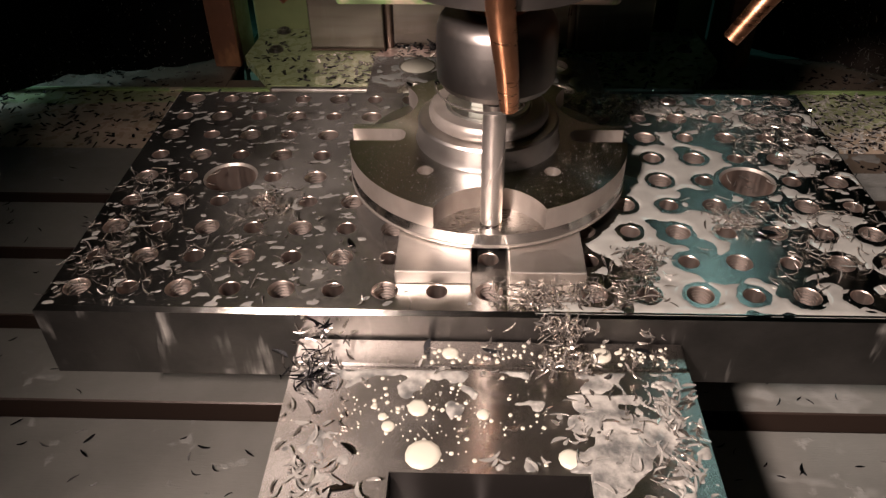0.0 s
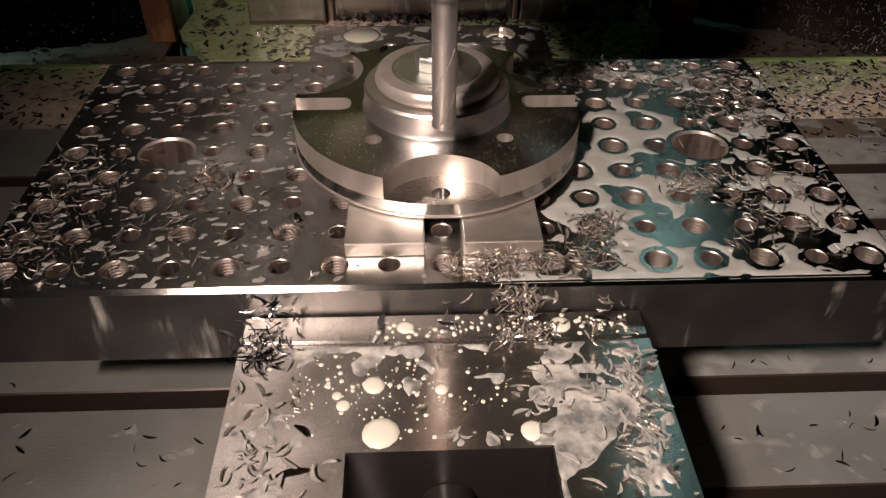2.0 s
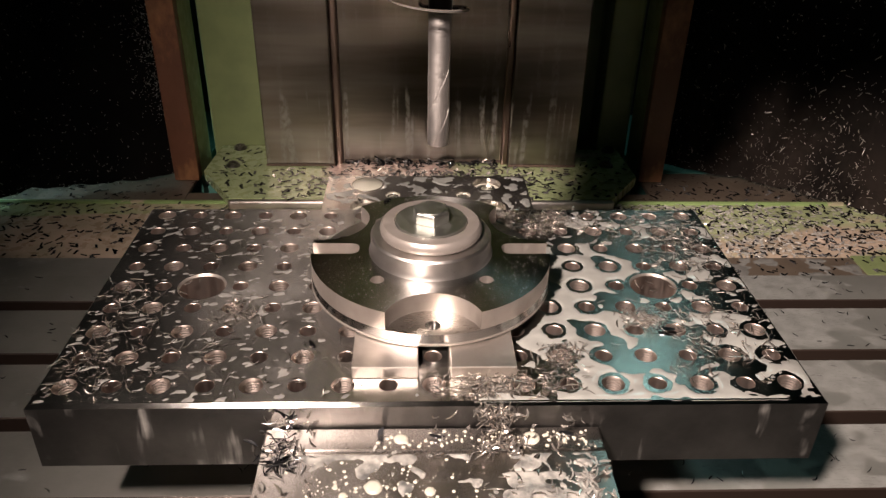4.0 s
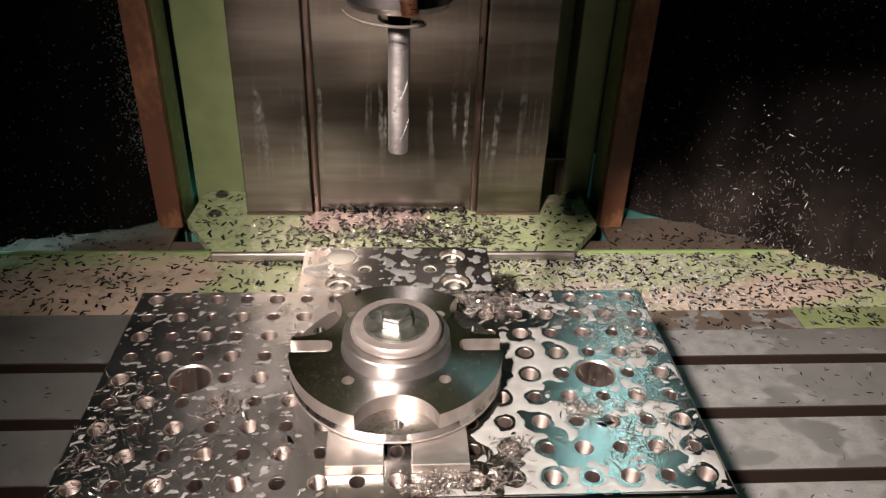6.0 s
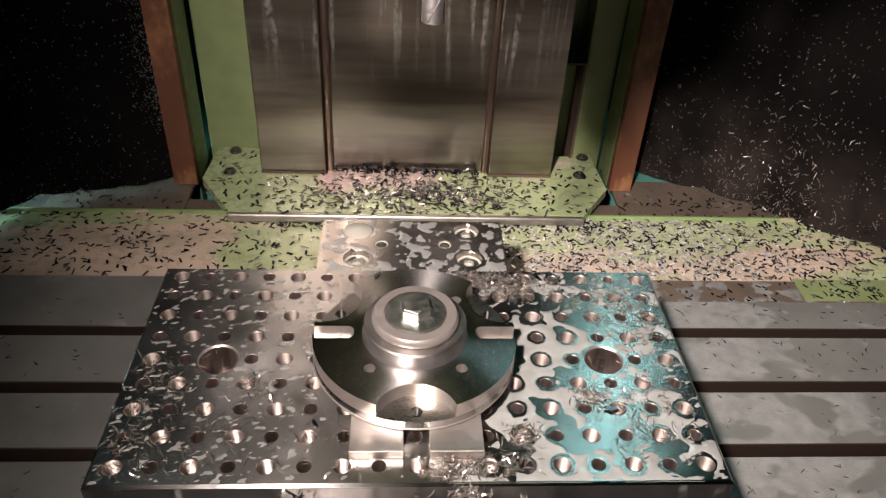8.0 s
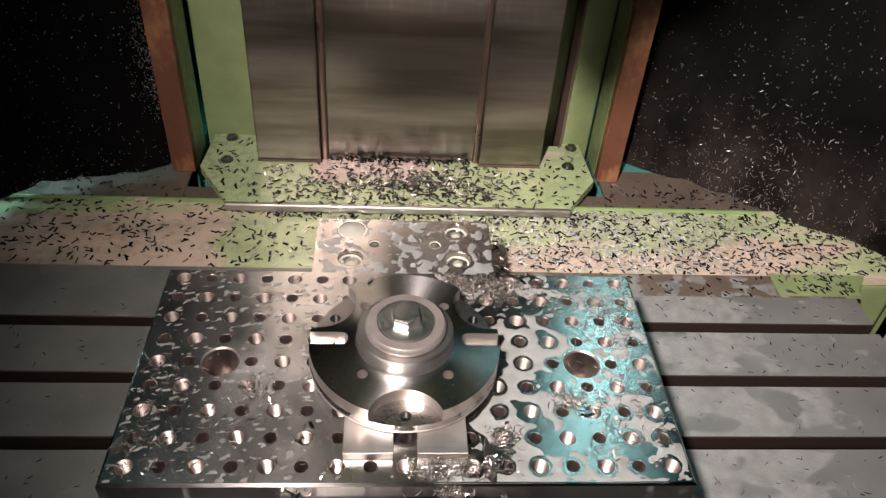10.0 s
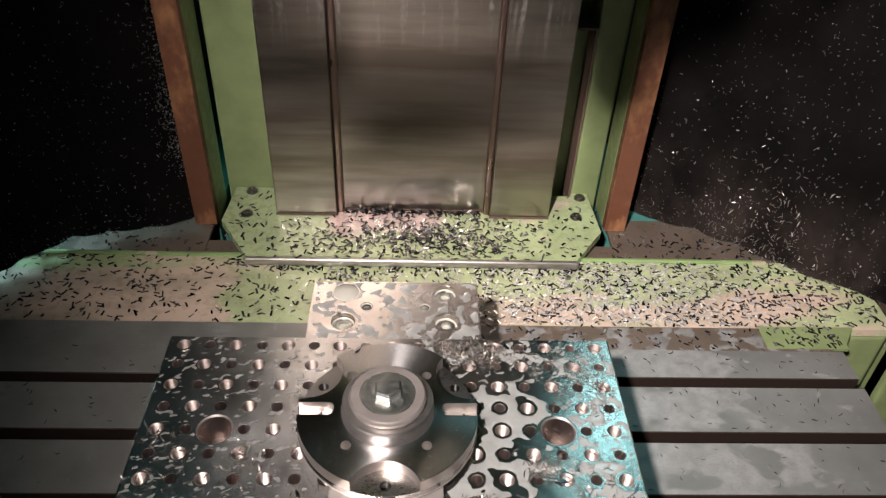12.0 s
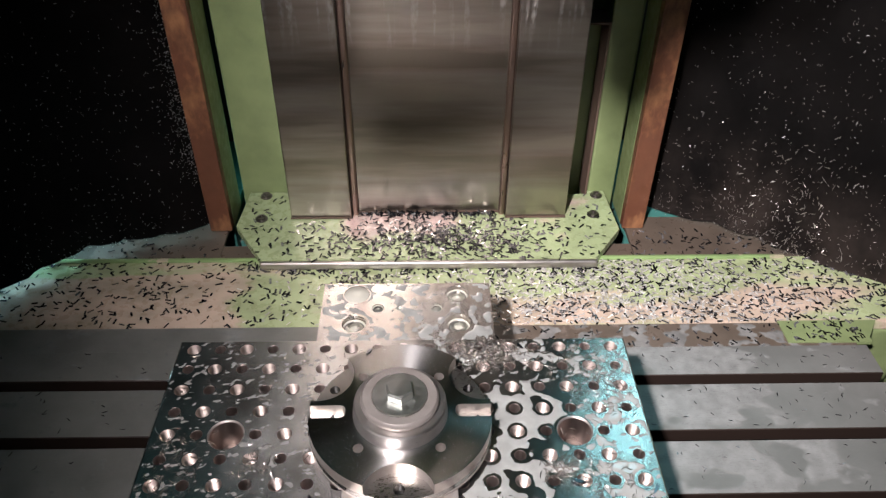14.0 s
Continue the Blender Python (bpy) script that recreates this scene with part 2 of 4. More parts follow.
film = Mat("thin_coolant_film", (0.42, 0.41, 0.38), 0.2)
film.put("Base Color", film.mix(film.ramp(film.noise(60, 5), 0.35, 0.7), (0.12, 0.117, 0.11), (0.22, 0.215, 0.20)))
FILM = film.m
foam = Mat("foamy_coolant", (0.25, 0.24, 0.22), 0.14, 0.0, Coat_Weight=0.3)
foam.put("Base Color", foam.mix(foam.ramp(foam.noise(110, 5), 0.36, 0.66), (0.085, 0.085, 0.082), (0.31, 0.30, 0.275)))
foam.bump(foam.noise(260, 4), 0.35, 0.0012)
FROTH = foam.m
cream = Mat("thick_cream_coolant", (0.40, 0.385, 0.325), 0.18)
CREAM = cream.m


def islands(name, dark, light, rough=0.25, metal=1.0, low=0.0):
    """Bright or blued swarf, each chip of its own tone."""
    k = Mat(name, light, rough, metal)
    g = k.t.nodes.new("ShaderNodeNewGeometry")
    k.put("Base Color", k.mix(k.ramp(g.outputs["Random Per Island"], low, 1.0), dark, light))
    return k.m


SWARF = islands("bright_swarf", (0.26, 0.23, 0.21), (0.86, 0.81, 0.75), 0.20, 0.9)
FLAKE = islands("dark_blued_flakes", (0.016, 0.016, 0.019), (0.50, 0.49, 0.49), 0.26, 0.75, 0.62)
FOAM = islands("foam_wet_chips", (0.15, 0.145, 0.135), (0.25, 0.24, 0.222), 0.12, 0.1)
SILVER = islands("silver_chips", (0.30, 0.29, 0.275), (0.78, 0.75, 0.70), 0.3, 0.4)
BLUED = Mat("blued_chip_steel", (0.11, 0.115, 0.13), 0.22, 1.0).m
SPECK = islands("pale_specks", (0.26, 0.24, 0.21), (0.66, 0.62, 0.56), 0.40, 0.85)
TURNED = turned.m
HUB = steel("turned_hub_steel", (0.50, 0.48, 0.46), 0.30, 0.42, (1, 1, 10), 300, 0.06)
FABRIC = fabric.m
glow = Mat("halogen_glow", (0.9, 0.85, 0.8), 0.4)
glow.b.inputs["Emission Color"].default_value = (1.0, 0.81, 0.68, 1)
glow.b.inputs["Emission Strength"].default_value = 4200
GLOW = glow.m


# ---------------------------------------------------------------- building helpers
RIDERS = []      # what goes along with the table


def obj(name, bm, material, parent=None, label="", smooth=None):
    me = bpy.data.meshes.new(name)
    bmesh.ops.recalc_face_normals(bm, faces=bm.faces)
    bm.to_mesh(me)
    bm.free()
    for m in material if isinstance(material, (list, tuple)) else (material,):
        me.materials.append(m)
    if smooth:
        me.shade_smooth()
        me.set_sharp_from_angle(angle=radians(smooth))
    ob = new(name, me)
    ob.parent = parent
    if label:
        ob["label"] = label
    return ob


def part(name, bm, material, parent, label="", smooth=None):
    return obj(name, bm, material, parent, label, smooth)


def thing(name, at, label, category, group="", kind="", rides=False):
    ob = tagged(new(name), label, category, group, kind)
    ob.location = at
    if rides:
        RIDERS.append(ob)
    return ob


def box(x0, x1, y0, y1, z0, z1, bevel=0.0, segments=2):
    bm = bmesh.new()
    bmesh.ops.create_cube(bm, size=1)
    for v in bm.verts:
        v.co = ((x0 + x1) / 2 + v.co.x * (x1 - x0), (y0 + y1) / 2 + v.co.y * (y1 - y0), (z0 + z1) / 2 + v.co.z * (z1 - z0))
    if bevel:
        bmesh.ops.bevel(bm, geom=bm.edges[:], offset=bevel, segments=segments, affect="EDGES", profile=0.5)
    return bm


def prism(outline, z0, z1, holes=(), bm=None, side=0, top=0):
    """An upright prism over an outline, with holes through it (each a list of points)."""
    bm = bm or bmesh.new()
    rings = []
    for z in (z0, z1):
        edges, loops = [], []
        for ring in (outline, *holes):
            vs = [bm.verts.new((x, y, z)) for x, y in ring]
            edges += [bm.edges.new((a, b)) for a, b in zip(vs, vs[1:] + vs[:1])]
            loops.append(vs)
        got = bmesh.ops.triangle_fill(bm, edges=edges, use_beauty=True, use_dissolve=False)
        for f in got["geom"]:
            if isinstance(f, bmesh.types.BMFace):
                f.material_index = top
        rings.append(loops)
    for low, high in zip(*rings):
        n = len(low)
        for i in range(n):
            f = bm.faces.new((low[i], low[(i + 1) % n], high[(i + 1) % n], high[i]))
            f.material_index = side
    return bm


def ring(cx, cy, r, n=20, start=0.0):
    return [(cx + r * math.cos(start + 2 * math.pi * i / n), cy + r * math.sin(start + 2 * math.pi * i / n)) for i in range(n)]


def lathe(profile, n=48, bm=None, cx=0.0, cy=0.0, mat=0):
    """Turns (radius, height) pairs round the upright axis; ends at radius 0 are closed."""
    bm = bm or bmesh.new()
    rows = []
    for r, z in profile:
        rows.append([bm.verts.new((cx, cy, z))] if r == 0 else [bm.verts.new((x, y, z)) for x, y in ring(cx, cy, r, n)])
    for a, b in zip(rows, rows[1:]):
        for i in range(n):
            j = (i + 1) % n
            if len(a) == 1 and len(b) == 1:
                continue
            vs = (a[0], b[j], b[i]) if len(a) == 1 else (a[i], a[j], b[0]) if len(b) == 1 else (a[i], a[j], b[j], b[i])
            bm.faces.new(vs).material_index = mat
    return bm


def extrude_x(outline, x0, x1):
    """A (y, z) outline drawn out along X."""
    bm = bmesh.new()
    ends = [[bm.verts.new((x, y, z)) for y, z in outline] for x in (x0, x1)]
    n = len(outline)
    for i in range(n):
        bm.faces.new((ends[0][i], ends[0][(i + 1) % n], ends[1][(i + 1) % n], ends[1][i]))
    for vs in ends:
        edges = [bm.edges.get((a, b)) for a, b in zip(vs, vs[1:] + vs[:1])]
        bmesh.ops.triangle_fill(bm, edges=edges, use_beauty=True)
    return bm


def pipe(points, radius, n=12, bm=None, ends=True):
    """A round bar or pipe along points; radius may be a list."""
    bm = bm or bmesh.new()
    pts = [Vector(p) for p in points]
    rows = []
    for i, p in enumerate(pts):
        d = (pts[min(i + 1, len(pts) - 1)] - pts[max(i - 1, 0)]).normalized()
        u = d.cross(Vector((0, 1, 0.01)) if abs(d.y) < 0.9 else Vector((1, 0, 0))).normalized()
        w = d.cross(u)
        r = radius[i] if isinstance(radius, (list, tuple)) else radius
        rows.append([bm.verts.new(p + u * r * math.cos(2 * math.pi * k / n) + w * r * math.sin(2 * math.pi * k / n)) for k in range(n)])
    for a, b in zip(rows, rows[1:]):
        for k in range(n):
            bm.faces.new((a[k], a[(k + 1) % n], b[(k + 1) % n], b[k]))
    if ends:
        bm.faces.new(rows[0])
        bm.faces.new(rows[-1])
    return bm


def swarf(places, length, width, curl, thick=0.0004, seed=1, bits=3):
    """Chips as thin bent strips with thickness. places: rows of (x, y, z, tilt)."""
    rng = random.Random(seed)
    verts, faces = [], []
    for x, y, z, tilt in places:
        ln, wd = rng.uniform(*length), rng.uniform(*width)
        cu = rng.uniform(-curl, curl)
        turn = Euler((rng.uniform(-tilt, tilt), rng.uniform(-tilt, tilt), rng.uniform(0, 6.283))).to_matrix()
        base = len(verts)
        for k in range(bits + 1):
            s = k / bits - 0.5
            a = cu * s * 2
            taper = 1 - 0.75 * abs(2 * s) ** 2.2 if bits > 1 else 1.0
            for side, up in ((-1, 0), (1, 0), (1, 1), (-1, 1)):
                p = turn @ Vector((ln * s, side * wd / 2 * taper + 0.25 * ln * math.sin(a) * s * 2, ln * 0.30 * (1 - math.cos(a)) + up * thick))
                verts.append((x + p.x, y + p.y, z + p.z))
        for k in range(bits):
            o = base + 4 * k
            for c in range(4):
                d = (c + 1) % 4
                faces.append((o + c, o + d, o + 4 + d, o + 4 + c))
        faces.append((base, base + 3, base + 2, base + 1))
        o = base + 4 * bits
        faces.append((o, o + 1, o + 2, o + 3))
    return verts, faces


def chips(name, places, label, material, length, width, curl, seed=1, thick=0.0004, rides=False, bits=3):
    me = bpy.data.meshes.new(name)
    verts, faces = swarf(places, length, width, curl, thick, seed, bits)
    me.from_pydata(verts, [], faces)
    me.materials.append(material)
    ob = tagged(new(name, me), label, "metal chips", kind="stuff")
    if rides:
        RIDERS.append(ob)
    return ob


def puddle(name, x0, x1, y0, y1, z, field, step, label, material, height=0.0008, rides=True):
    """Liquid lying on a surface: it stands where field(x, y) > 0, thins out to its rim and ends there."""
    nx, ny = int((x1 - x0) / step), int((y1 - y0) / step)
    f = [[field(x0 + i * step, y0 + j * step) for j in range(ny + 1)] for i in range(nx + 1)]
    index, verts, faces = {}, [], []

    def at(i, j):
        if (i, j) not in index:
            v = f[i][j]
            h = height * (1 - (1 - min(1, v)) ** 2) if v > 0 else max(v * height * 2.5, -0.0006)
            index[i, j] = len(verts)
            verts.append((x0 + i * step, y0 + j * step, z + h))
        return index[i, j]

    for i in range(nx):
        for j in range(ny):
            if max(f[i][j], f[i + 1][j], f[i][j + 1], f[i + 1][j + 1]) > 0:
                faces.append((at(i, j), at(i + 1, j), at(i + 1, j + 1), at(i, j + 1)))
    me = bpy.data.meshes.new(name)
    me.from_pydata(verts, [], faces)
    me.materials.append(material)
    me.shade_smooth()
    ob = tagged(new(name, me), label, "coolant", kind="stuff")
    if rides:
        RIDERS.append(ob)
    return ob


def cloud(x, y, scale, seed=0.0):
    return noise.fractal(Vector((x * scale, y * scale, seed)), 0.9, 2.1, 3)


def drops(name, spots, z, label, material, rides=True):
    """Flattened round drops; rows of (x, y, radius, height)."""
    verts, faces = [], []
    n = 12
    rng = random.Random(5)
    for x, y, r, h in spots:
        base = len(verts)
        wob = [rng.uniform(0.82, 1.15) for _ in range(n)]
        wob = [(wob[k] + wob[k - 1] + wob[(k + 1) % n]) / 3 for k in range(n)]
        for s, u in ((1.0, -0.0002), (0.92, h * 0.55), (0.6, h * 0.9)):
            verts += [(x + r * s * wob[k] * math.cos(6.2832 * k / n), y + r * s * wob[k] * math.sin(6.2832 * k / n), z + u) for k in range(n)]
        verts.append((x, y, z + h))
        for row in range(2):
            for k in range(n):
                faces.append((base + row * n + k, base + row * n + (k + 1) % n, base + (row + 1) * n + (k + 1) % n, base + (row + 1) * n + k))
        for k in range(n):
            faces.append((base + 2 * n + k, base + 2 * n + (k + 1) % n, base + 3 * n))
    me = bpy.data.meshes.new(name)
    me.from_pydata(verts, [], faces)
    me.materials.append(material)
    me.shade_smooth()
    ob = tagged(new(name, me), label, "coolant", kind="stuff")
    if rides:
        RIDERS.append(ob)
    return ob


# ---------------------------------------------------------------- the cabin and the column
def cabin():
    """Plain unseen walls that close the machine's working space; its top is open for fill light."""
    for name, b in (("wall_front", (-1.5, 1.5, -1.36, -1.30, 0.2, 2.6)), ("wall_back", (-1.5, 1.5, 1.30, 1.36, 0.2, 2.6)),
                    ("wall_left", (-1.56, -1.5, -1.3, 1.3, 0.2, 2.6)), ("wall_right", (1.5, 1.56, -1.3, 1.3, 0.2, 2.6))):
        tagged(obj(name, box(*b), DARK), "dark painted sheet wall of the machine cabin", "wall", kind="structure")
    tagged(obj("floor", box(-1.56, 1.56, -1.36, 1.36, 0.14, 0.2), DARK), "dark sump floor under the machine table", "floor", kind="structure")
    # the roof is an unseen frame of sheets; its opening lets the dim world light in
    for b in ((-1.56, 1.56, -1.36, -0.75, 2.6, 2.66), (-1.56, 1.56, 0.95, 1.36, 2.6, 2.66), (-1.56, -1.0, -0.7495, 0.9495, 2.6, 2.66), (1.0, 1.56, -0.7495, 0.9495, 2.6, 2.66)):
        tagged(obj("ceiling", box(*b), DARK), "unseen dark sheet of the cabin roof round its opening", "ceiling", kind="structure")
    tagged(obj("machine_bed", box(-0.55, 0.55, -0.2, 0.44, 0.2, 0.69, 0.01), TEAL), "teal painted machine bed below the table", "machine bed", kind="structure")


def column():
    t = thing("machine_column", (0, 0.55, 0.868), "green machine column with a wide foot plate, paint worn", "machine column")
    o = Vector((0, 0.55, 0.868))

    def put(name, bm, m, label="", smooth=None):
        bmesh.ops.translate(bm, verts=bm.verts, vec=-o)
        return part(name, bm, m, t, label, smooth)

    # foot plate: cut-off corners, rounded front lip
    foot = [(-0.230, 0.396), (0.232, 0.396), (0.277, 0.461), (0.272, 0.5595), (0.2460, 0.5595), (0.2460, 0.551), (0.2030, 0.551), (0.2030, 0.4908), (0.1130, 0.4908), (0.1130, 0.5048),
            (-0.1105, 0.5048), (-0.1105, 0.4908), (-0.2015, 0.4908), (-0.2015, 0.5595), (-0.272, 0.5595), (-0.278, 0.474)]
    put("foot_plate", prism(foot, 0.856, 0.868), FOOT, "green foot plate, paint worn to beige filler")
    put("lip", box(-0.231, 0.233, 0.3875, 0.3955, 0.8558, 0.8683, 0.0035, 3), RAW, "rubbed bright front lip", 40)
    put("riser", box(-0.27, 0.27, 0.455, 0.4895, 0.70, 0.8555), TEAL)
    put("body", box(-0.284, 0.2880, 0.6155, 0.98, 0.70, 2.35, 0.005), GREEN, "green painted column casting")
    put("front_strip", box(-0.284, -0.2015, 0.5605, 0.6150, 0.70, 2.35, 0.003), GREEN, "green upright strip beside the way cover")
    put("front_strip", box(0.2465, 0.2880, 0.5605, 0.6150, 0.70, 2.35, 0.003), GREEN, "green upright strip beside the way cover")
    for x0, x1, y in ((-0.2010, -0.1125, 0.4912), (0.114, 0.2025, 0.4912), (-0.1020, 0.1045, 0.5052)):
        put("wiper", box(x0, x1, y - 0.002, y, 0.8687, 0.8712), RUBBER, "orange-brown wiper strip")
    for x, y in ((-0.246, 0.548), (-0.2440, 0.490), (0.245, 0.496), (0.2585, 0.546)):
        b = lathe([(0.009, 0.8685), (0.009, 0.8700), (0.0065, 0.8705), (0.0065, 0.873), (0.0035, 0.873), (0.0035, 0.8705), (0, 0.8705)], 16, cx=x, cy=y)
        put("foot_bolt", b, HOLDER, "oily hex socket bolt", 40)
    return t


def guide_posts():
    for x0, x1, inner in ((-0.322, -0.290, 1), (0.290, 0.322, -1)):
        t = thing("guide_post", ((x0 + x1) / 2, 0.5, 0.85), "upright brown rail with a green inner side holding the bellows", "guide post", "rails beside the column")
        o = Vector(t.location)
        bm = box(x0, x1, 0.49, 0.506, 0.8468, 2.3, 0.0015)
        bmesh.ops.translate(bm, verts=bm.verts, vec=-o)
        part("rail", bm, BROWN, t, "brown rail face")
        xs = (x1 - 0.004, x1) if inner > 0 else (x0, x0 + 0.004)
        bm = box(min(xs), max(xs), 0.5065, 0.5600, 0.8468, 2.3)
        bmesh.ops.translate(bm, verts=bm.verts, vec=-o)
        part("inner_side", bm, GREEN, t, "green inner side")


HEMS = {1: [(0.324, 0.540), (0.424, 0.494), (0.484, 0.455), (0.536, 0.406), (0.640, 0.335), (0.98, 0.04)],
        -1: [(-0.302, 0.5085), (-0.381, 0.472), (-0.437, 0.462), (-0.485, 0.437), (-0.54, 0.375), (-0.95, 0.03)]}


def cloth(side, s, u):
    """A place on a curtain: s along its hem (one unit a stretch), u up from the hem to the top."""
    k = min(int(s), 4)
    (ax, ay), (bx, by) = HEMS[side][k], HEMS[side][k + 1]
    x, y, z = ax + (bx - ax) * (s - k), ay + (by - ay) * (s - k), 0.853 + 0.47 * u ** 1.4 + (0.006 * min(1, max(0, s - 2.1)) if side < 0 else 0.0)
    wave = 0.0025 * math.sin(s * 7.2 + 2 * u) * (1 - u) + 0.012 * cloud(x * 7, z * 5, 1.0, 3.0) * min(1, u * 5)
    return Vector((x + side * (wave + 0.03 * u), y + wave + 0.03 * u, z + (0.0012 * math.sin(s * 13.6) if u == 0 else 0)))


def bellows():
    """Black cloth curtains that hang from the rails towards the door, with a sagging hem and soft folds."""
    for side, label in ((1, "black cloth bellows sprinkled with metal chips beside the column"), (-1, "black cloth bellows dusted with pale chips along the rail")):
        bm = bmesh.new()
        cols = [[bm.verts.new(cloth(side, i / 8, j / 24)) for j in range(25)] for i in range(41)]
        for a, b in zip(cols, cols[1:]):
            for j in range(24):
                bm.faces.new((a[j], b[j], b[j + 1], a[j + 1]))
        bmesh.ops.solidify(bm, geom=bm.faces[:], thickness=0.003)
        tagged(obj("bellows_curtain", bm, FABRIC, smooth=60), label, "bellows", "bellows beside the column")


def back_ledge():
    """Brown oily ledges and the teal saddle covers behind them, under the curtains."""
    for x0, x1 in ((-0.9, -0.296), (0.296, 0.9)):
        bm = box(x0, x1, 0.418, 0.520, 0.840, 0.8465, 0.001)
        tagged(obj("ledge", bm, LEDGE), "brown oily steel ledge behind the green trough", "ledge", kind="structure")
        bm = box(x0, x1, 0.5205, 0.75, 0.79, 0.8465)
        tagged(obj("saddle_cover", bm, TEAL), "teal painted saddle cover under the bellows", "saddle cover", kind="structure")
    tagged(obj("ledge", box(-0.2955, 0.2955, 0.418, 0.4545, 0.840, 0.8465, 0.001), LEDGE), "brown oily steel ledge under the column's foot", "ledge", kind="structure")


# ---------------------------------------------------------------- the table and what lies on it
TABLE_Z, PLATE_Z, PITCH = 0.864, 1.0, 0.025
SLOTS = [0.1765 - 0.0795 * k for k in range(6)]


def table():
    t = thing("machine_table", (0, 0, TABLE_Z - 0.09), "grey iron machine table with long T-slots, wet with coolant", "machine table", rides=True)
    w, mouth = 0.0068, 0.018
    line = [(-0.29, 0.78), (-0.29, TABLE_Z - 0.0015), (-0.2885, TABLE_Z)]
    for y in reversed(SLOTS):
        line += [(y - w - 0.001, TABLE_Z), (y - w, TABLE_Z - 0.001), (y - w, TABLE_Z - mouth), (y - 0.013, TABLE_Z - mouth), (y - 0.013, TABLE_Z - 0.032),
                 (y + 0.013, TABLE_Z - 0.032), (y + 0.013, TABLE_Z - mouth), (y + w, TABLE_Z - mouth), (y + w, TABLE_Z - 0.001), (y + w + 0.001, TABLE_Z)]
    line += [(0.2285, TABLE_Z), (0.23, TABLE_Z - 0.0015), (0.23, 0.78)]
    bm = extrude_x(line, -0.62, 0.56)
    # faces below the top, slots included, take the much darker iron
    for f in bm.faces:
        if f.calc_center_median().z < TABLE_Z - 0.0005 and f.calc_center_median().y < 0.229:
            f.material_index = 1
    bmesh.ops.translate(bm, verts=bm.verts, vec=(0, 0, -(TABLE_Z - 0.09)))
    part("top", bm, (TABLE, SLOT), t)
    for x0, x1, m, label in ((-0.62, 0.0745, TABLE, "oily lower ledge along the back of the table"), (0.075, 0.555, LEDGE, "brown oily end of the rear ledge")):
        bm = box(x0, x1, 0.2305, 0.276, 0.79, 0.857, 0.0004)
        bmesh.ops.translate(bm, verts=bm.verts, vec=(0, 0, -(TABLE_Z - 0.09)))
        part("rear_ledge", bm, m, t, label)
    return t


def trough():
    """The green coolant trough round the table's back and end."""
    t = thing("coolant_trough", (0, 0.35, 0.85), "worn green coolant trough round the table, littered with chips", "coolant trough", rides=True)
    o = Vector((0, 0.35, 0.85))

    def put(name, bm, m, label="", smooth=None):
        bmesh.ops.translate(bm, verts=bm.verts, vec=-o)
        return part(name, bm, m, t, label, smooth)

    deck = [(-0.80, 0.2785), (0.648, 0.2785), (0.656, 0.282), (0.6565, 0.413), (-0.80, 0.413)]
    put("deck", prism(deck, 0.842, 0.8535), APRON, "green deck rubbed down to beige filler")
    put("rim", extrude_x([(0.4085, 0.8538), (0.4085, 0.8555), (0.4125, 0.8565), (0.4165, 0.8555), (0.4165, 0.8538)], -0.80, 0.53), paint("rim_paint", (0.24, 0.34, 0.13), (0.5, 0.42, 0.3), 0.4, 0.6, 20), "pale rubbed rim")
    # corner piece and end wall
    put("front_tongue", prism([(0.47, 0.2395), (0.575, 0.2395), (0.5755, 0.2475), (0.597, 0.278), (0.47, 0.278)], 0.8535, 0.8585), GREEN)
    put("end_face", box(0.566, 0.656, 0.2795, 0.30, 0.25, 0.8415, 0.008, 4), GREEN)
    bm = bmesh.new()
    rows = []
    for k in range(21):
        a = min(1.0, k / 12)
        ang = math.pi / 2 * a
        y, z = 0.298 - 0.022 * math.sin(ang) + (0.05 * (1 - k / 6) if k < 6 else 0), 0.856 - 0.022 + 0.022 * math.cos(ang) - max(0, k - 12) * 0.06
        rows.append([bm.verts.new((0.6575, y, z)), bm.verts.new((0.6730, y, z))])
    for a, b in zip(rows, rows[1:]):
        bm.faces.new((a[0], a[1], b[1], b[0]))
    bmesh.ops.solidify(bm, geom=bm.faces[:], thickness=0.004)
    put("seal", bm, RUBBER, "brown rubber seal strip", 60)
    put("end_wall", box(0.6740, 1.0, 0.266, 0.41, 0.25, 0.860, 0.006, 3), GREEN, "green end wall with a bolt")
    b = lathe([(0.011, 0), (0.011, 0.003), (0.009, 0.005), (0.006, 0.005), (0.005, 0.003), (0, 0.003)], 18)
    bmesh.ops.rotate(b, verts=b.verts, matrix=Matrix.Rotation(radians(90), 3, "X"))
    bmesh.ops.translate(b, verts=b.verts, vec=(0.702, 0.2658, 0.776))
    put("bolt", b, BLACK, "oily round-head bolt", 40)
    return t


def wiper_rod():
    ob = obj("guard_rod", pipe([(0.686, 0.280, 0.8600), (0.689, 0.281, 0.96), (0.693, 0.282, 1.12)], 0.0065, 16), WASHER, smooth=50)
    tagged(ob, "grey round steel guard rod standing on the trough wall", "rod")
    RIDERS.append(ob)


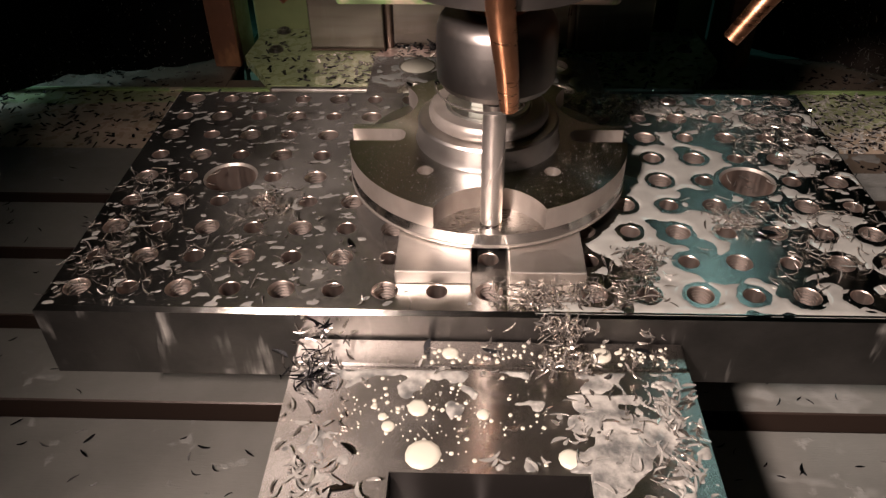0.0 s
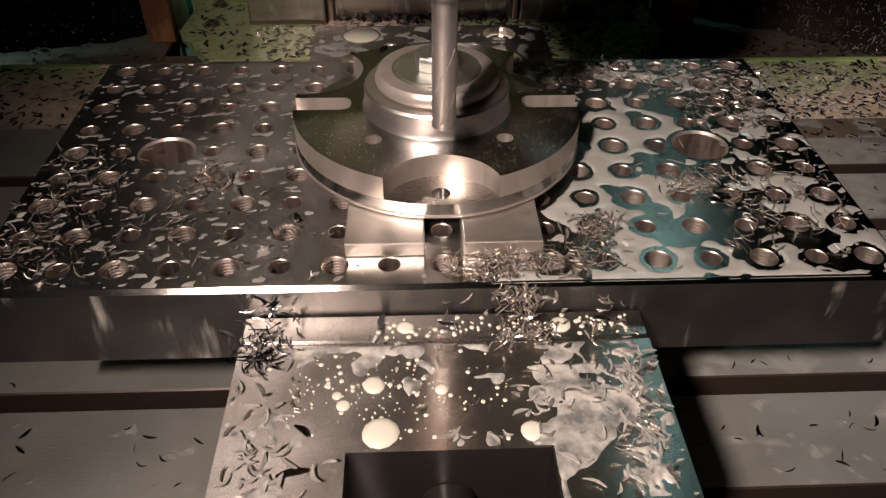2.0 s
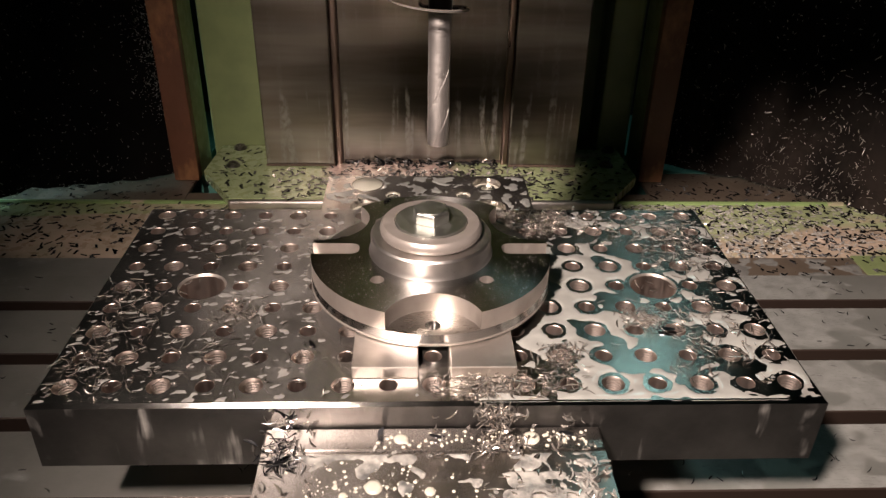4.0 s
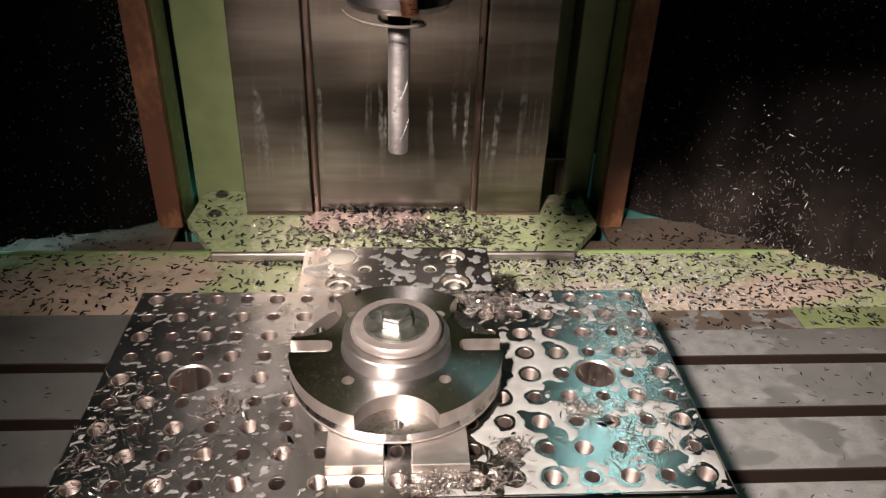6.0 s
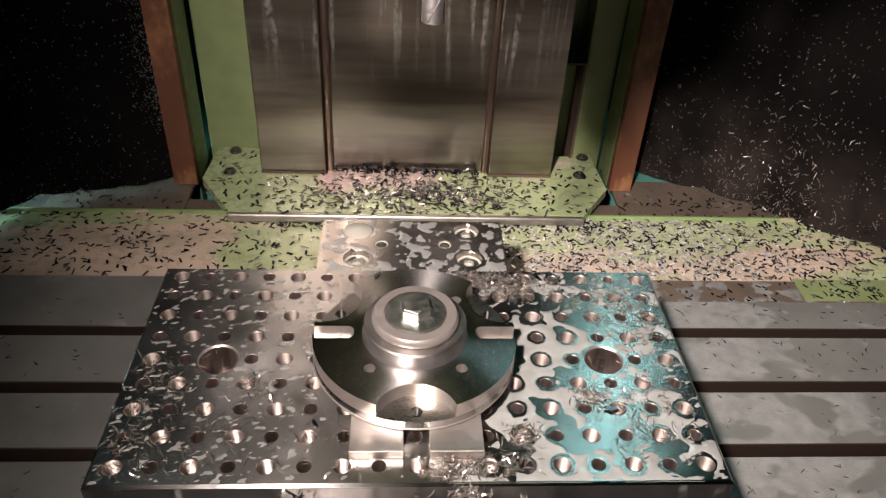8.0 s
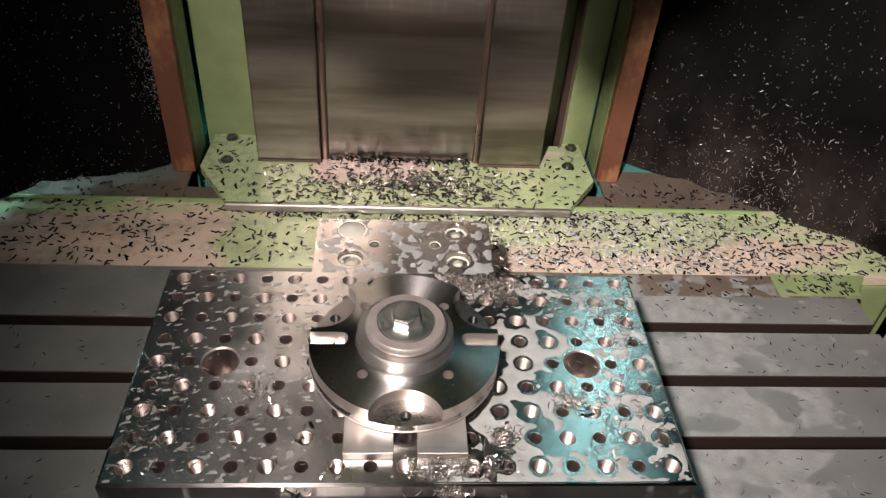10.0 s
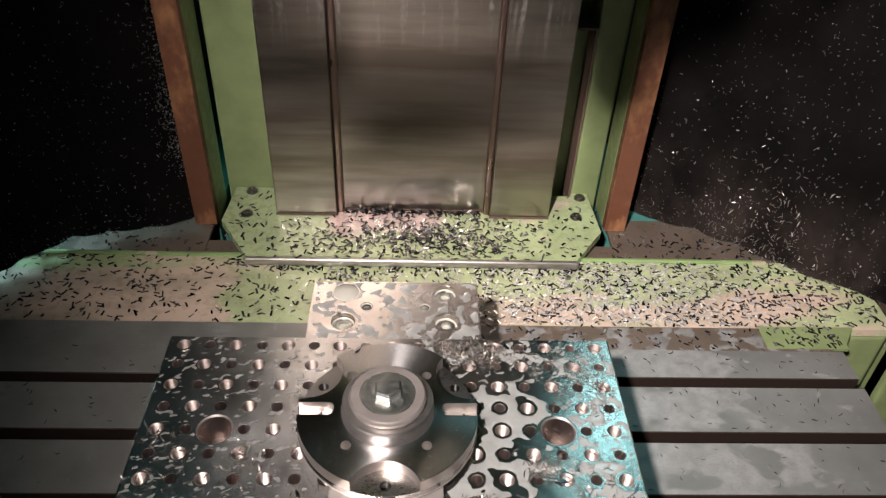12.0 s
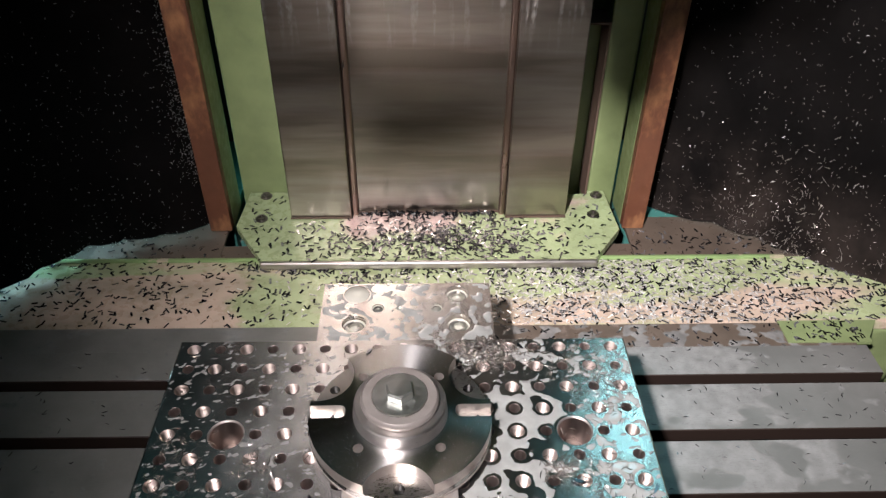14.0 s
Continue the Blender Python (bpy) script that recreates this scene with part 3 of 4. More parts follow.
def vise():
    t = thing("machine_vise", (0, 0, TABLE_Z), "steel machine vise clamping the perforated plate, splashed with coolant", "vise", rides=True)

    def put(name, bm, m, parent=None, label="", smooth=None):
        bmesh.ops.translate(bm, verts=bm.verts, vec=(0, 0, -TABLE_Z))
        return part(name, bm, m, parent or t, label, smooth)

    put("bed", box(-0.062, 0.062, -0.33, 0.215, TABLE_Z, 0.925, 0.003), CAST, label="dark vise bed")
    # moving jaw: two arms round an open slot, in front the nut block with its screw
    jaw = [(-0.0905, -0.2135), (-0.041, -0.2135), (-0.041, -0.190), (0.0385, -0.190), (0.0385, -0.2135), (0.0905, -0.2135), (0.0905, -0.1335), (-0.0905, -0.1335)]
    bm = prism(jaw, 0.9255, 0.9825)
    # walls inside the open slot: black stands in for the recess's shade
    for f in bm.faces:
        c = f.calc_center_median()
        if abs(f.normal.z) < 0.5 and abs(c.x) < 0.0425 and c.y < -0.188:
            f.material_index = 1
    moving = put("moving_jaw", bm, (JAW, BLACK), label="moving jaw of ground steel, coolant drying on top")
    put("jaw_plate", box(-0.0905, 0.0905, -0.1330, -0.1165, 0.9255, 0.9838, 0.001), JAW, label="ground jaw plate")
    put("nut_block", box(-0.036, 0.034, -0.262, -0.2145, 0.9255, 0.966, 0.002), JAW, label="ground nut block")
    put("screw", pipe([(-0.001, -0.2135, 0.950), (-0.001, -0.1905, 0.950)], 0.011, 20), BLACK, label="black clamping screw", smooth=40)
    # nearly flush rings, black to put the recess shade into the colour
    for x in (-0.0645, 0.0625):
        b = lathe([(0.0118, 0.0002), (0.0112, 0.0006), (0.0100, 0.0004), (0.0096, 0.0009), (0.0080, 0.0006), (0.0076, 0.0010), (0.0052, 0.0008), (0.0046, 0.0004), (0, 0.0004)], 24)
        bmesh.ops.rotate(b, verts=b.verts, matrix=Matrix.Rotation(radians(90), 3, "X"))
        bmesh.ops.translate(b, verts=b.verts, vec=(x, -0.2135, 0.9615))
        put("jaw_screw", b, BLACK, moving, "sunk cap screw, its recess shade put into black colour", 35)
    # fixed jaw with four sunk cap screws, one of them brimming with coolant, and two small holes
    fixed_holes = [ring(x, y, 0.0128, 26) for x, y in ((0.0555, 0.2), (0.0555, 0.154), (-0.0525, 0.154))] + [ring(-0.0525, 0.199, 0.0140, 28)]
    fixed_holes += [ring(x, 0.177, 0.0068, 18) for x in (-0.029, 0.033)]
    body = [(-0.0885, 0.1165), (0.0915, 0.1165), (0.0915, 0.2165), (-0.0885, 0.2165)]
    fixed = put("fixed_jaw", prism(body, 0.9255, 0.9805, fixed_holes), JAW, label="fixed jaw with counterbored screw holes")
    for x, y in ((0.0555, 0.2), (0.0555, 0.154), (-0.0525, 0.154)):
        put("cap_screw", lathe([(0.0092, 0.955), (0.0096, 0.960), (0.0096, 0.9740), (0.0088, 0.9755), (0.0052, 0.9755), (0.0048, 0.968), (0, 0.968)], 24, cx=x, cy=y), ZINC, fixed, "bright cap screw", 35)
        put("coolant_ring", lathe([(0.0127, 0.9742), (0.0122, 0.9752), (0.0106, 0.9752), (0.0100, 0.9742)], 24, cx=x, cy=y), CREAM, fixed, "ring of coolant round the screw head", 60)
        put("coolant_pool", lathe([(0.0050, 0.9722), (0.0035, 0.9728), (0, 0.9729)], 18, cx=x, cy=y), CREAM, fixed, "coolant standing in the socket", 60)
        # counterbore floor coloured black for its shade
        put("screw_floor", lathe([(0.0127, 0.9550), (0, 0.9550)], 24, cx=x, cy=y), BLACK, fixed)
    put("coolant_pool", lathe([(0.0139, 0.9795), (0.0126, 0.9808), (0, 0.9812)], 28, cx=-0.0525, cy=0.199), CREAM, fixed, "pool of cream coolant", 60)
    for x in (-0.029, 0.033):
        put("pin", lathe([(0.0067, 0.970), (0.0050, 0.9715), (0.0046, 0.9775), (0.0025, 0.979), (0, 0.979)], 18, cx=x, cy=0.177), ZINC, fixed, "small bright pin", 40)
        put("coolant_ring", lathe([(0.0068, 0.9790), (0.0064, 0.9797), (0.0054, 0.9797), (0.0050, 0.9790)], 18, cx=x, cy=0.177), CREAM, fixed, "ring of coolant round the pin", 60)
    return t


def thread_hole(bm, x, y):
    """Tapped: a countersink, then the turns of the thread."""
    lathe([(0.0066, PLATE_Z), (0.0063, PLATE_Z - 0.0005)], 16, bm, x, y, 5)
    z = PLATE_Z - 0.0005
    # thread shading put into the materials: dark undersides, brighter crests, black bottom
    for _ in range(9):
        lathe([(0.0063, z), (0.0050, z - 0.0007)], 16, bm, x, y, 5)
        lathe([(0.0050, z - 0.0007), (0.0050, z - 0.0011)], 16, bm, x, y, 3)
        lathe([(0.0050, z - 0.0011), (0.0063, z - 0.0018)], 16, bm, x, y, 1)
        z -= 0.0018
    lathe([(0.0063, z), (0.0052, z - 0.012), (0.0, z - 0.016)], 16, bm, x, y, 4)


def dowel_hole(bm, x, y):
    lathe([(0.0053, PLATE_Z), (0.0050, PLATE_Z - 0.0004)], 16, bm, x, y, 5)
    lathe([(0.0050, PLATE_Z - 0.0004), (0.0050, PLATE_Z - 0.030), (0.0, PLATE_Z - 0.030)], 16, bm, x, y, 5)


def hole_list():
    """(x, y, radius of the mouth, kind) of every hole."""
    got = []
    for i in range(17):
        for j in range(9):
            x, y = (i - 8) * PITCH, (j - 4) * PITCH
            if j == 4 and i in (2, 14):
                got.append((x, y, 0.0158, "bore"))
            elif (i + j) % 2 == 0:
                got.append((x, y, 0.0066, "tapped"))
            else:
                got.append((x, y, 0.0053, "dowel"))
    return got


HOLES = hole_list()


def plate():
    t = thing("fixture_plate", (0, 0, 0.955), "thick steel fixture plate with a grid of tapped and dowel holes", "fixture plate", rides=True)
    bm = bmesh.new()
    e = 0.0020
    x0, x1, y0, y1, zb = -0.2155, 0.2155, -0.1155, 0.1125, 0.955
    outer = [bm.verts.new((x, y, PLATE_Z)) for x, y in ((x0 + e, y0 + e), (x1 - e, y0 + e), (x1 - e, y1 - e), (x0 + e, y1 - e))]
    edges = [bm.edges.new((a, b)) for a, b in zip(outer, outer[1:] + outer[:1])]
    for x, y, r, kind in HOLES:
        vs = [bm.verts.new((px, py, PLATE_Z)) for px, py in ring(x, y, r, 32 if kind == "bore" else 16)]
        edges += [bm.edges.new((a, b)) for a, b in zip(vs, vs[1:] + vs[:1])]
    bmesh.ops.triangle_fill(bm, edges=edges, use_beauty=True)
    rim = [bm.verts.new((x, y, PLATE_Z - e)) for x, y in ((x0, y0), (x1, y0), (x1, y1), (x0, y1))]
    low = [bm.verts.new((x, y, zb + e)) for x, y in ((x0, y0), (x1, y0), (x1, y1), (x0, y1))]
    und = [bm.verts.new((x, y, zb)) for x, y in ((x0 + e, y0 + e), (x1 - e, y0 + e), (x1 - e, y1 - e), (x0 + e, y1 - e))]
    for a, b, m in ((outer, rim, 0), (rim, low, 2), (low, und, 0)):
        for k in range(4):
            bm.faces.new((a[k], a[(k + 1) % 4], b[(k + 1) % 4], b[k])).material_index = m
    bm.faces.new(und)
    for x, y, r, kind in HOLES:
        if kind == "tapped":
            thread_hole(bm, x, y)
        elif kind == "dowel":
            dowel_hole(bm, x, y)
        else:
            lathe([(0.0158, PLATE_Z), (0.0145, PLATE_Z - 0.0014)], 32, bm, x, y, 3)
            lathe([(0.0145, PLATE_Z - 0.0014), (0.0145, PLATE_Z - 0.032)], 32, bm, x, y, 5)
            # stepped floor in the dark copy, for the shade down the bore
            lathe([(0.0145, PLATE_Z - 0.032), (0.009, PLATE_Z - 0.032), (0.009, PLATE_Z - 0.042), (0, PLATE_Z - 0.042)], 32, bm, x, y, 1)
    bmesh.ops.translate(bm, verts=bm.verts, vec=(0, 0, -0.955))
    bmesh.ops.remove_doubles(bm, verts=bm.verts, dist=0.00001)
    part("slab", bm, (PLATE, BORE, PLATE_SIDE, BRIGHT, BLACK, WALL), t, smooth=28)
    return t


def parallels():
    for x0, x1 in ((-0.0455, -0.0085), (0.0095, 0.0465)):
        ob = obj("packing_bar", box(x0, x1, -0.0945, 0.07, PLATE_Z + 0.0002, 1.0078, 0.0006), RAW)
        tagged(ob, "flat bright steel packing bar under the round workpiece", "packing bar", "bars under the workpiece")
        RIDERS.append(ob)


# ---------------------------------------------------------------- the workpiece
R, BITE_D, BITE_R, SLOT_W, SLOT_IN = 0.0768, 0.0815, 0.0292, 0.0066, 0.046
Z0, ZF, Z1 = 1.0082, 1.0165, 1.0288


def bitten_outline():
    """The disc's edge with three round bites and two keyways, anticlockwise."""
    half = math.acos((R * R + BITE_D * BITE_D - BITE_R * BITE_R) / (2 * R * BITE_D))
    key = math.asin(SLOT_W / R)
    cuts = sorted([(math.radians(a) % (2 * math.pi), "bite") for a in (30, 150, 270)] + [(0.0, "key"), (math.pi, "key")])
    out = []

    def rim(a, b):
        n = max(2, int((b - a) / 0.06))
        out.extend((R * math.cos(a + (b - a) * k / n), R * math.sin(a + (b - a) * k / n)) for k in range(n + 1))

    for n, (a, kind) in enumerate(cuts):
        w = half if kind == "bite" else key
        b, nk = cuts[(n + 1) % len(cuts)]
        b += 2 * math.pi if n == len(cuts) - 1 else 0
        c, s = math.cos(a), math.sin(a)
        if kind == "bite":
            cx, cy = BITE_D * c, BITE_D * s
            p = (R * math.cos(a - w), R * math.sin(a - w))
            start = math.atan2(p[1] - cy, p[0] - cx)
            back = math.atan2(-s, -c)
            d = (start - back + math.pi) % (2 * math.pi) - math.pi
            out.extend((cx + BITE_R * math.cos(back + d - 2 * d * k / 22), cy + BITE_R * math.sin(back + d - 2 * d * k / 22)) for k in range(1, 22))
        else:
            r = 0.005
            for u, v in [(SLOT_IN + r - r * math.sin(q), -SLOT_W + r - r * math.cos(q)) for q in (0, 0.5, 1.05, 1.57)] + [(SLOT_IN + r - r * math.sin(q), SLOT_W - r + r * math.cos(q)) for q in (1.57, 1.05, 0.5, 0)]:
                out.append((u * c - v * s, u * s + v * c))
        rim(a + w, b - (half if nk == "bite" else key))
    return out


def workpiece():
    t = thing("round_workpiece", (0, 0, Z0), "turned steel disc with a raised hub, keyways and three milled bites", "workpiece", rides=True)
    pins = [(x, y) for x in (-0.033, 0.033) for y in (-0.0375, 0.0375)]
    bite_pins = [(0.0675 * math.cos(radians(a)), 0.0675 * math.sin(radians(a))) for a in (30, 150, 270)]
    bm = prism(bitten_outline(), ZF, Z1, [ring(x, y, 0.0043, 18) for x, y in pins], side=2)
    prism(ring(0, 0, R, 96), Z0, ZF - 0.00001, [ring(x, y, 0.0046, 18) for x, y in bite_pins], bm, side=0, top=1)
    bmesh.ops.translate(bm, verts=bm.verts, vec=(0, 0, -Z0))
    part("lower_edge", lathe([(0.0762, 0.0024), (0.0774, 0.0018), (0.0774, 0.0008), (0.0762, 0.0001)], 96), BRIGHT, t, "bright chamfered lower edge", 40)
    part("disc", bm, (TURNED, MILLED, BRIGHT), t, "turned face with bright milled pockets", 30)
    h = Z1 - Z0
    part("hub", lathe([(0.0402, h - 0.0005), (0.0390, h + 0.0015), (0.0385, h + 0.004), (0.0385, h + 0.0112), (0.0375, h + 0.0125), (0.0, h + 0.0125)], 72), HUB, t, "turned raised hub", 28)
    w = thing("clamp_washer", (0, 0, Z1 + 0.0125), "thick dull steel washer clamping the workpiece", "washer", rides=True)
    part("ring", lathe([(0.010, 0.0), (0.0308, 0.0), (0.0321, 0.0012), (0.0326, 0.0035), (0.0319, 0.0060), (0.0304, 0.0076), (0.0235, 0.0078), (0.0230, 0.0066), (0.010, 0.0066)], 64), WASHER, w, smooth=30)
    part("face", lathe([(0.0228, 0.0067), (0.0224, 0.0088), (0.0112, 0.0090), (0.0, 0.0090)], 56), ZINC, w, "thin zinc washer with scratched rings", 30)
    b = thing("hex_bolt", (0, 0, Z1 + 0.0217), "zinc-plated hexagon bolt head, wet with coolant", "bolt", rides=True)
    bm = bmesh.new()
    rot = 0.12
    rows = [[bm.verts.new((x, y, z)) for x, y in ring(0, 0, r, 6, rot + math.pi / 2)] for r, z in ((0.0122, 0.0), (0.0122, 0.0056), (0.0115, 0.0074))]
    for a, c in zip(rows, rows[1:]):
        for k in range(6):
            bm.faces.new((a[k], a[(k + 1) % 6], c[(k + 1) % 6], c[k]))
    bm.faces.new(rows[-1])
    bm.faces.new(rows[0])
    bmesh.ops.bevel(bm, geom=[e for e in bm.edges if e.verts[0].co.z > 0.001 or e.verts[1].co.z > 0.001], offset=0.0006, segments=2, affect="EDGES", profile=0.5)
    part("head", bm, ZINC, b)
    part("dome", lathe([(0.0096, 0.0073), (0.0093, 0.0080), (0.004, 0.0084), (0, 0.0085)], 28), ZINC, b, "slightly domed bolt face", 40)


# ---------------------------------------------------------------- the spindle
TOOL_X, TOOL_Y = 0.001, -0.065


def way_cover():
    """Stainless cover in front of the column that is drawn up while the head climbs; its origin is the top of its side flange."""
    t = thing("way_cover", (0, 0.53, 0.728), "brushed stainless way cover of three sheets with dried coolant runs", "way cover")

    def put(name, bm, m, label="", smooth=None):
        bmesh.ops.translate(bm, verts=bm.verts, vec=(0, -0.53, 0))
        return part(name, bm, m, t, label, smooth)

    seam = steel("seam_strip", (0.30, 0.22, 0.18), 0.28, 0.36, (1, 1, 0.05), 200, 0.02, amount=0.15)
    put("cover_sheet", box(-0.2010, -0.1125, 0.492, 0.559, -0.285, 1.3, 0.0015), SHEET)
    put("cover_sheet", box(0.114, 0.2025, 0.492, 0.559, -0.285, 1.3, 0.0015), SHEET)
    put("middle_sheet", box(-0.1020, 0.1045, 0.506, 0.559, -0.285, 1.3), SHEET, "recessed middle sheet")
    for x in (-0.1072, 0.1093):
        put("seam", box(x - 0.0048, x + 0.0048, 0.4985, 0.559, -0.285, 1.3, 0.003, 3), seam, "brown folded seam")
    put("side_flange", box(0.2030, 0.2425, 0.600, 0.6060, -0.285, -0.003), GREEN, "dark green side flange")
    put("flange_edge", box(0.2426, 0.2456, 0.556, 0.6060, -0.285, 0.0), RUBBER, "black edge seal")
    put("flange_edge", box(0.2030, 0.2425, 0.556, 0.6060, -0.0028, 0.0), RUBBER, "black edge seal")
    return t


def spindle():
    """Everything on the spindle head; its origin is the tool's tip."""
    t = thing("spindle_head", (TOOL_X, TOOL_Y, 1.0168), "spindle head with collet holder, end mill and copper coolant pipes", "spindle head")
    tool = part("end_mill", lathe([(0.0, 0.0), (0.0050, 0.0), (0.0054, 0.0005), (0.0054, 0.0655), (0.0, 0.0655)], 28), CARBIDE, t, "long bright carbide end mill", 35)
    for k in range(3):
        pts = []
        for n in range(25):
            a = k * 2.094 + n / 24 * 3.6
            pts.append((0.0049 * math.cos(a), 0.0049 * math.sin(a), 0.001 + n / 24 * 0.038))
        part("flute_edge", pipe(pts, 0.00065, 6), CARBIDE, tool, smooth=50)
    # upper end of the shank; the shadow on it is painted black
    part("collet", lathe([(0.0, 0.0656), (0.0056, 0.0656), (0.0056, 0.0800), (0.0, 0.0800)], 28), BLACK, t, "upper shank, its shadow put into a black colour", 35)
    part("collet_nut", lathe([(0.0, 0.0760), (0.0190, 0.0750), (0.0240, 0.0760), (0.0258, 0.0790), (0.0260, 0.0960), (0.0258, 0.0966), (0.0256, 0.1015), (0.0243, 0.1045), (0.0225, 0.1065), (0.0180, 0.1085), (0.0, 0.1085)], 64), HOLDER, t, "grey collet nut", 28)
    part("holder_neck", lathe([(0.0125, 0.108), (0.0125, 0.1100), (0.0150, 0.1110), (0.0130, 0.1120), (0.0155, 0.1130), (0.0135, 0.1140), (0.0160, 0.1150), (0.0160, 0.121), (0.0, 0.121)], 40), COPPER, t, "bronze-coloured threaded neck", 30)
    part("holder_flange", lathe([(0.0, 0.1205), (0.036, 0.1205), (0.0435, 0.1225), (0.0445, 0.130), (0.0415, 0.1325), (0.0445, 0.135), (0.0445, 0.147), (0.0, 0.147)], 64), HOLDER, t, "round grey holder flange", 30)
    part("nose", lathe([(0.0, 0.1455), (0.064, 0.1455), (0.070, 0.150), (0.070, 0.215), (0.0, 0.215)], 64), HOLDER, t, "round spindle nose", 30)
    part("skirt", box(-0.098, 0.084, 0.168, 0.41, 0.0475, 0.2145, 0.003), paint("skirt_paint", (0.20, 0.31, 0.115), (0.5, 0.40, 0.3), 0.4, 0.52, 9), t, "green lower skirt, paint rubbed to beige")
    # unseen casting, slide and guard, sized for the shadow the head throws
    part("casting", box(-0.155, 0.150, -0.11, 0.06, 0.215, 0.72, 0.012, 3), GREEN, t, "unseen green spindle casting, sized for its shadow")
    part("slide", box(-0.262, 0.16, 0.0605, 0.54, 0.215, 0.72, 0.012, 3), GREEN, t, "unseen wide green slide of the head, sized for its shadow")
    part("shade_guard", box(-0.20, 0.10, 0.4105, 0.47, 0.12, 0.2145, 0.003), DARK, t, "added dark guard under the slide, shading the column's foot")
    # halogen work lamp on an unseen arm of the head: an added deep hood narrows the glowing disc
    place, aim = Vector((-0.236, -0.515, 0.462)), Vector((0.50, 0.78, -0.76)).normalized()
    turn = aim.to_track_quat("Z", "Y").to_matrix().to_4x4()
    turn.translation = place
    bm = lathe([(0.0, -0.030), (0.020, -0.030), (0.036, -0.006), (0.0375, 0.0), (0.0375, 0.080), (0.0365, 0.080), (0.0362, 0.0), (0.034, -0.004), (0.0, -0.006)], 32)
    bmesh.ops.transform(bm, matrix=turn, verts=bm.verts)
    hood = part("lamp_hood", bm, DARK, t, "added black hood narrowing the halogen work lamp's beam", 40)
    bm = lathe([(0.030, 0.0), (0.0, 0.0005)], 20)
    bmesh.ops.transform(bm, matrix=turn, verts=bm.verts)
    part("lamp_glass", bm, GLOW, hood, "glowing halogen lamp glass")
    back = place - aim * 0.028
    part("lamp_arm", pipe([(-0.12, -0.108, 0.44), (-0.15, -0.25, 0.53), (-0.22, -0.47, 0.54), tuple(back)], 0.009, 12), DARK, t, "unseen bent arm of the work lamp", 50)
    # copper pipes with drawn-in tips
    for name_label, pts in (("copper coolant pipe in front of the nut", [(-0.002, -0.060, 0.216), (-0.002, -0.058, 0.200), (-0.0025, -0.052, 0.16), (-0.001, -0.046, 0.125), (0.0025, -0.040, 0.100), (0.0045, -0.034, 0.0800)]),
                            ("copper coolant pipe at one side", [(0.141, 0.02, 0.216), (0.140, 0.02, 0.206), (0.134, 0.018, 0.150), (0.119, 0.016, 0.113), (0.103, 0.015, 0.0885)]),
                            ("copper coolant pipe at the other side", [(-0.136, 0.02, 0.216), (-0.135, 0.02, 0.206), (-0.128, 0.018, 0.165), (-0.110, 0.016, 0.132), (-0.090, 0.015, 0.107)])):
        smooth_pts = []
        vs = [Vector(p) for p in pts]
        for a, b in zip(vs, vs[1:]):
            smooth_pts += [a.lerp(b, k / 4) for k in range(4)]
        smooth_pts.append(vs[-1])
        n = len(smooth_pts)
        rad = [0.0056 if k < n * 0.55 else 0.0056 - 0.0019 * (k / n - 0.55) / 0.45 for k in range(n)]
        part("coolant_pipe", pipe(smooth_pts, rad, 16), COPPER, t, name_label, 50)
    # a curl of swarf wound round the shank
    for start, turn, wide in ((0.2, 3.4, 0.027), (3.0, 2.2, 0.020)):
        pts = [((0.0060 + (wide - 0.006) * (n / 30) ** 0.6) * math.cos(start - turn * n / 30), (0.0060 + (wide - 0.006) * (n / 30) ** 0.6) * math.sin(start - turn * n / 30), 0.0670 + 0.006 * n / 30) for n in range(31)]
        part("swarf_curl", pipe(pts, [0.0011 - 0.0008 * n / 30 for n in range(31)], 6), SWARF, t, "thin blued curl of swarf on the shank", 50)
    return t


# ---------------------------------------------------------------- coolant and chips
def near_hole(x, y, extra):
    """How far a place is outside the nearest hole's rim (negative: within)."""
    i, j = round(x / PITCH), round(y / PITCH)
    best = 1.0
    for a in (-1, 0, 1):
        for b in (-1, 0, 1):
            u, v = i + a, j + b
            if abs(u) > 8 or abs(v) > 4:
                continue
            r = 0.0158 if (v == 0 and abs(u) == 6) else 0.0066 if (u + v) % 2 == 0 else 0.0053
            best = min(best, math.hypot(x - u * PITCH, y - v * PITCH) - r - extra)
    return best


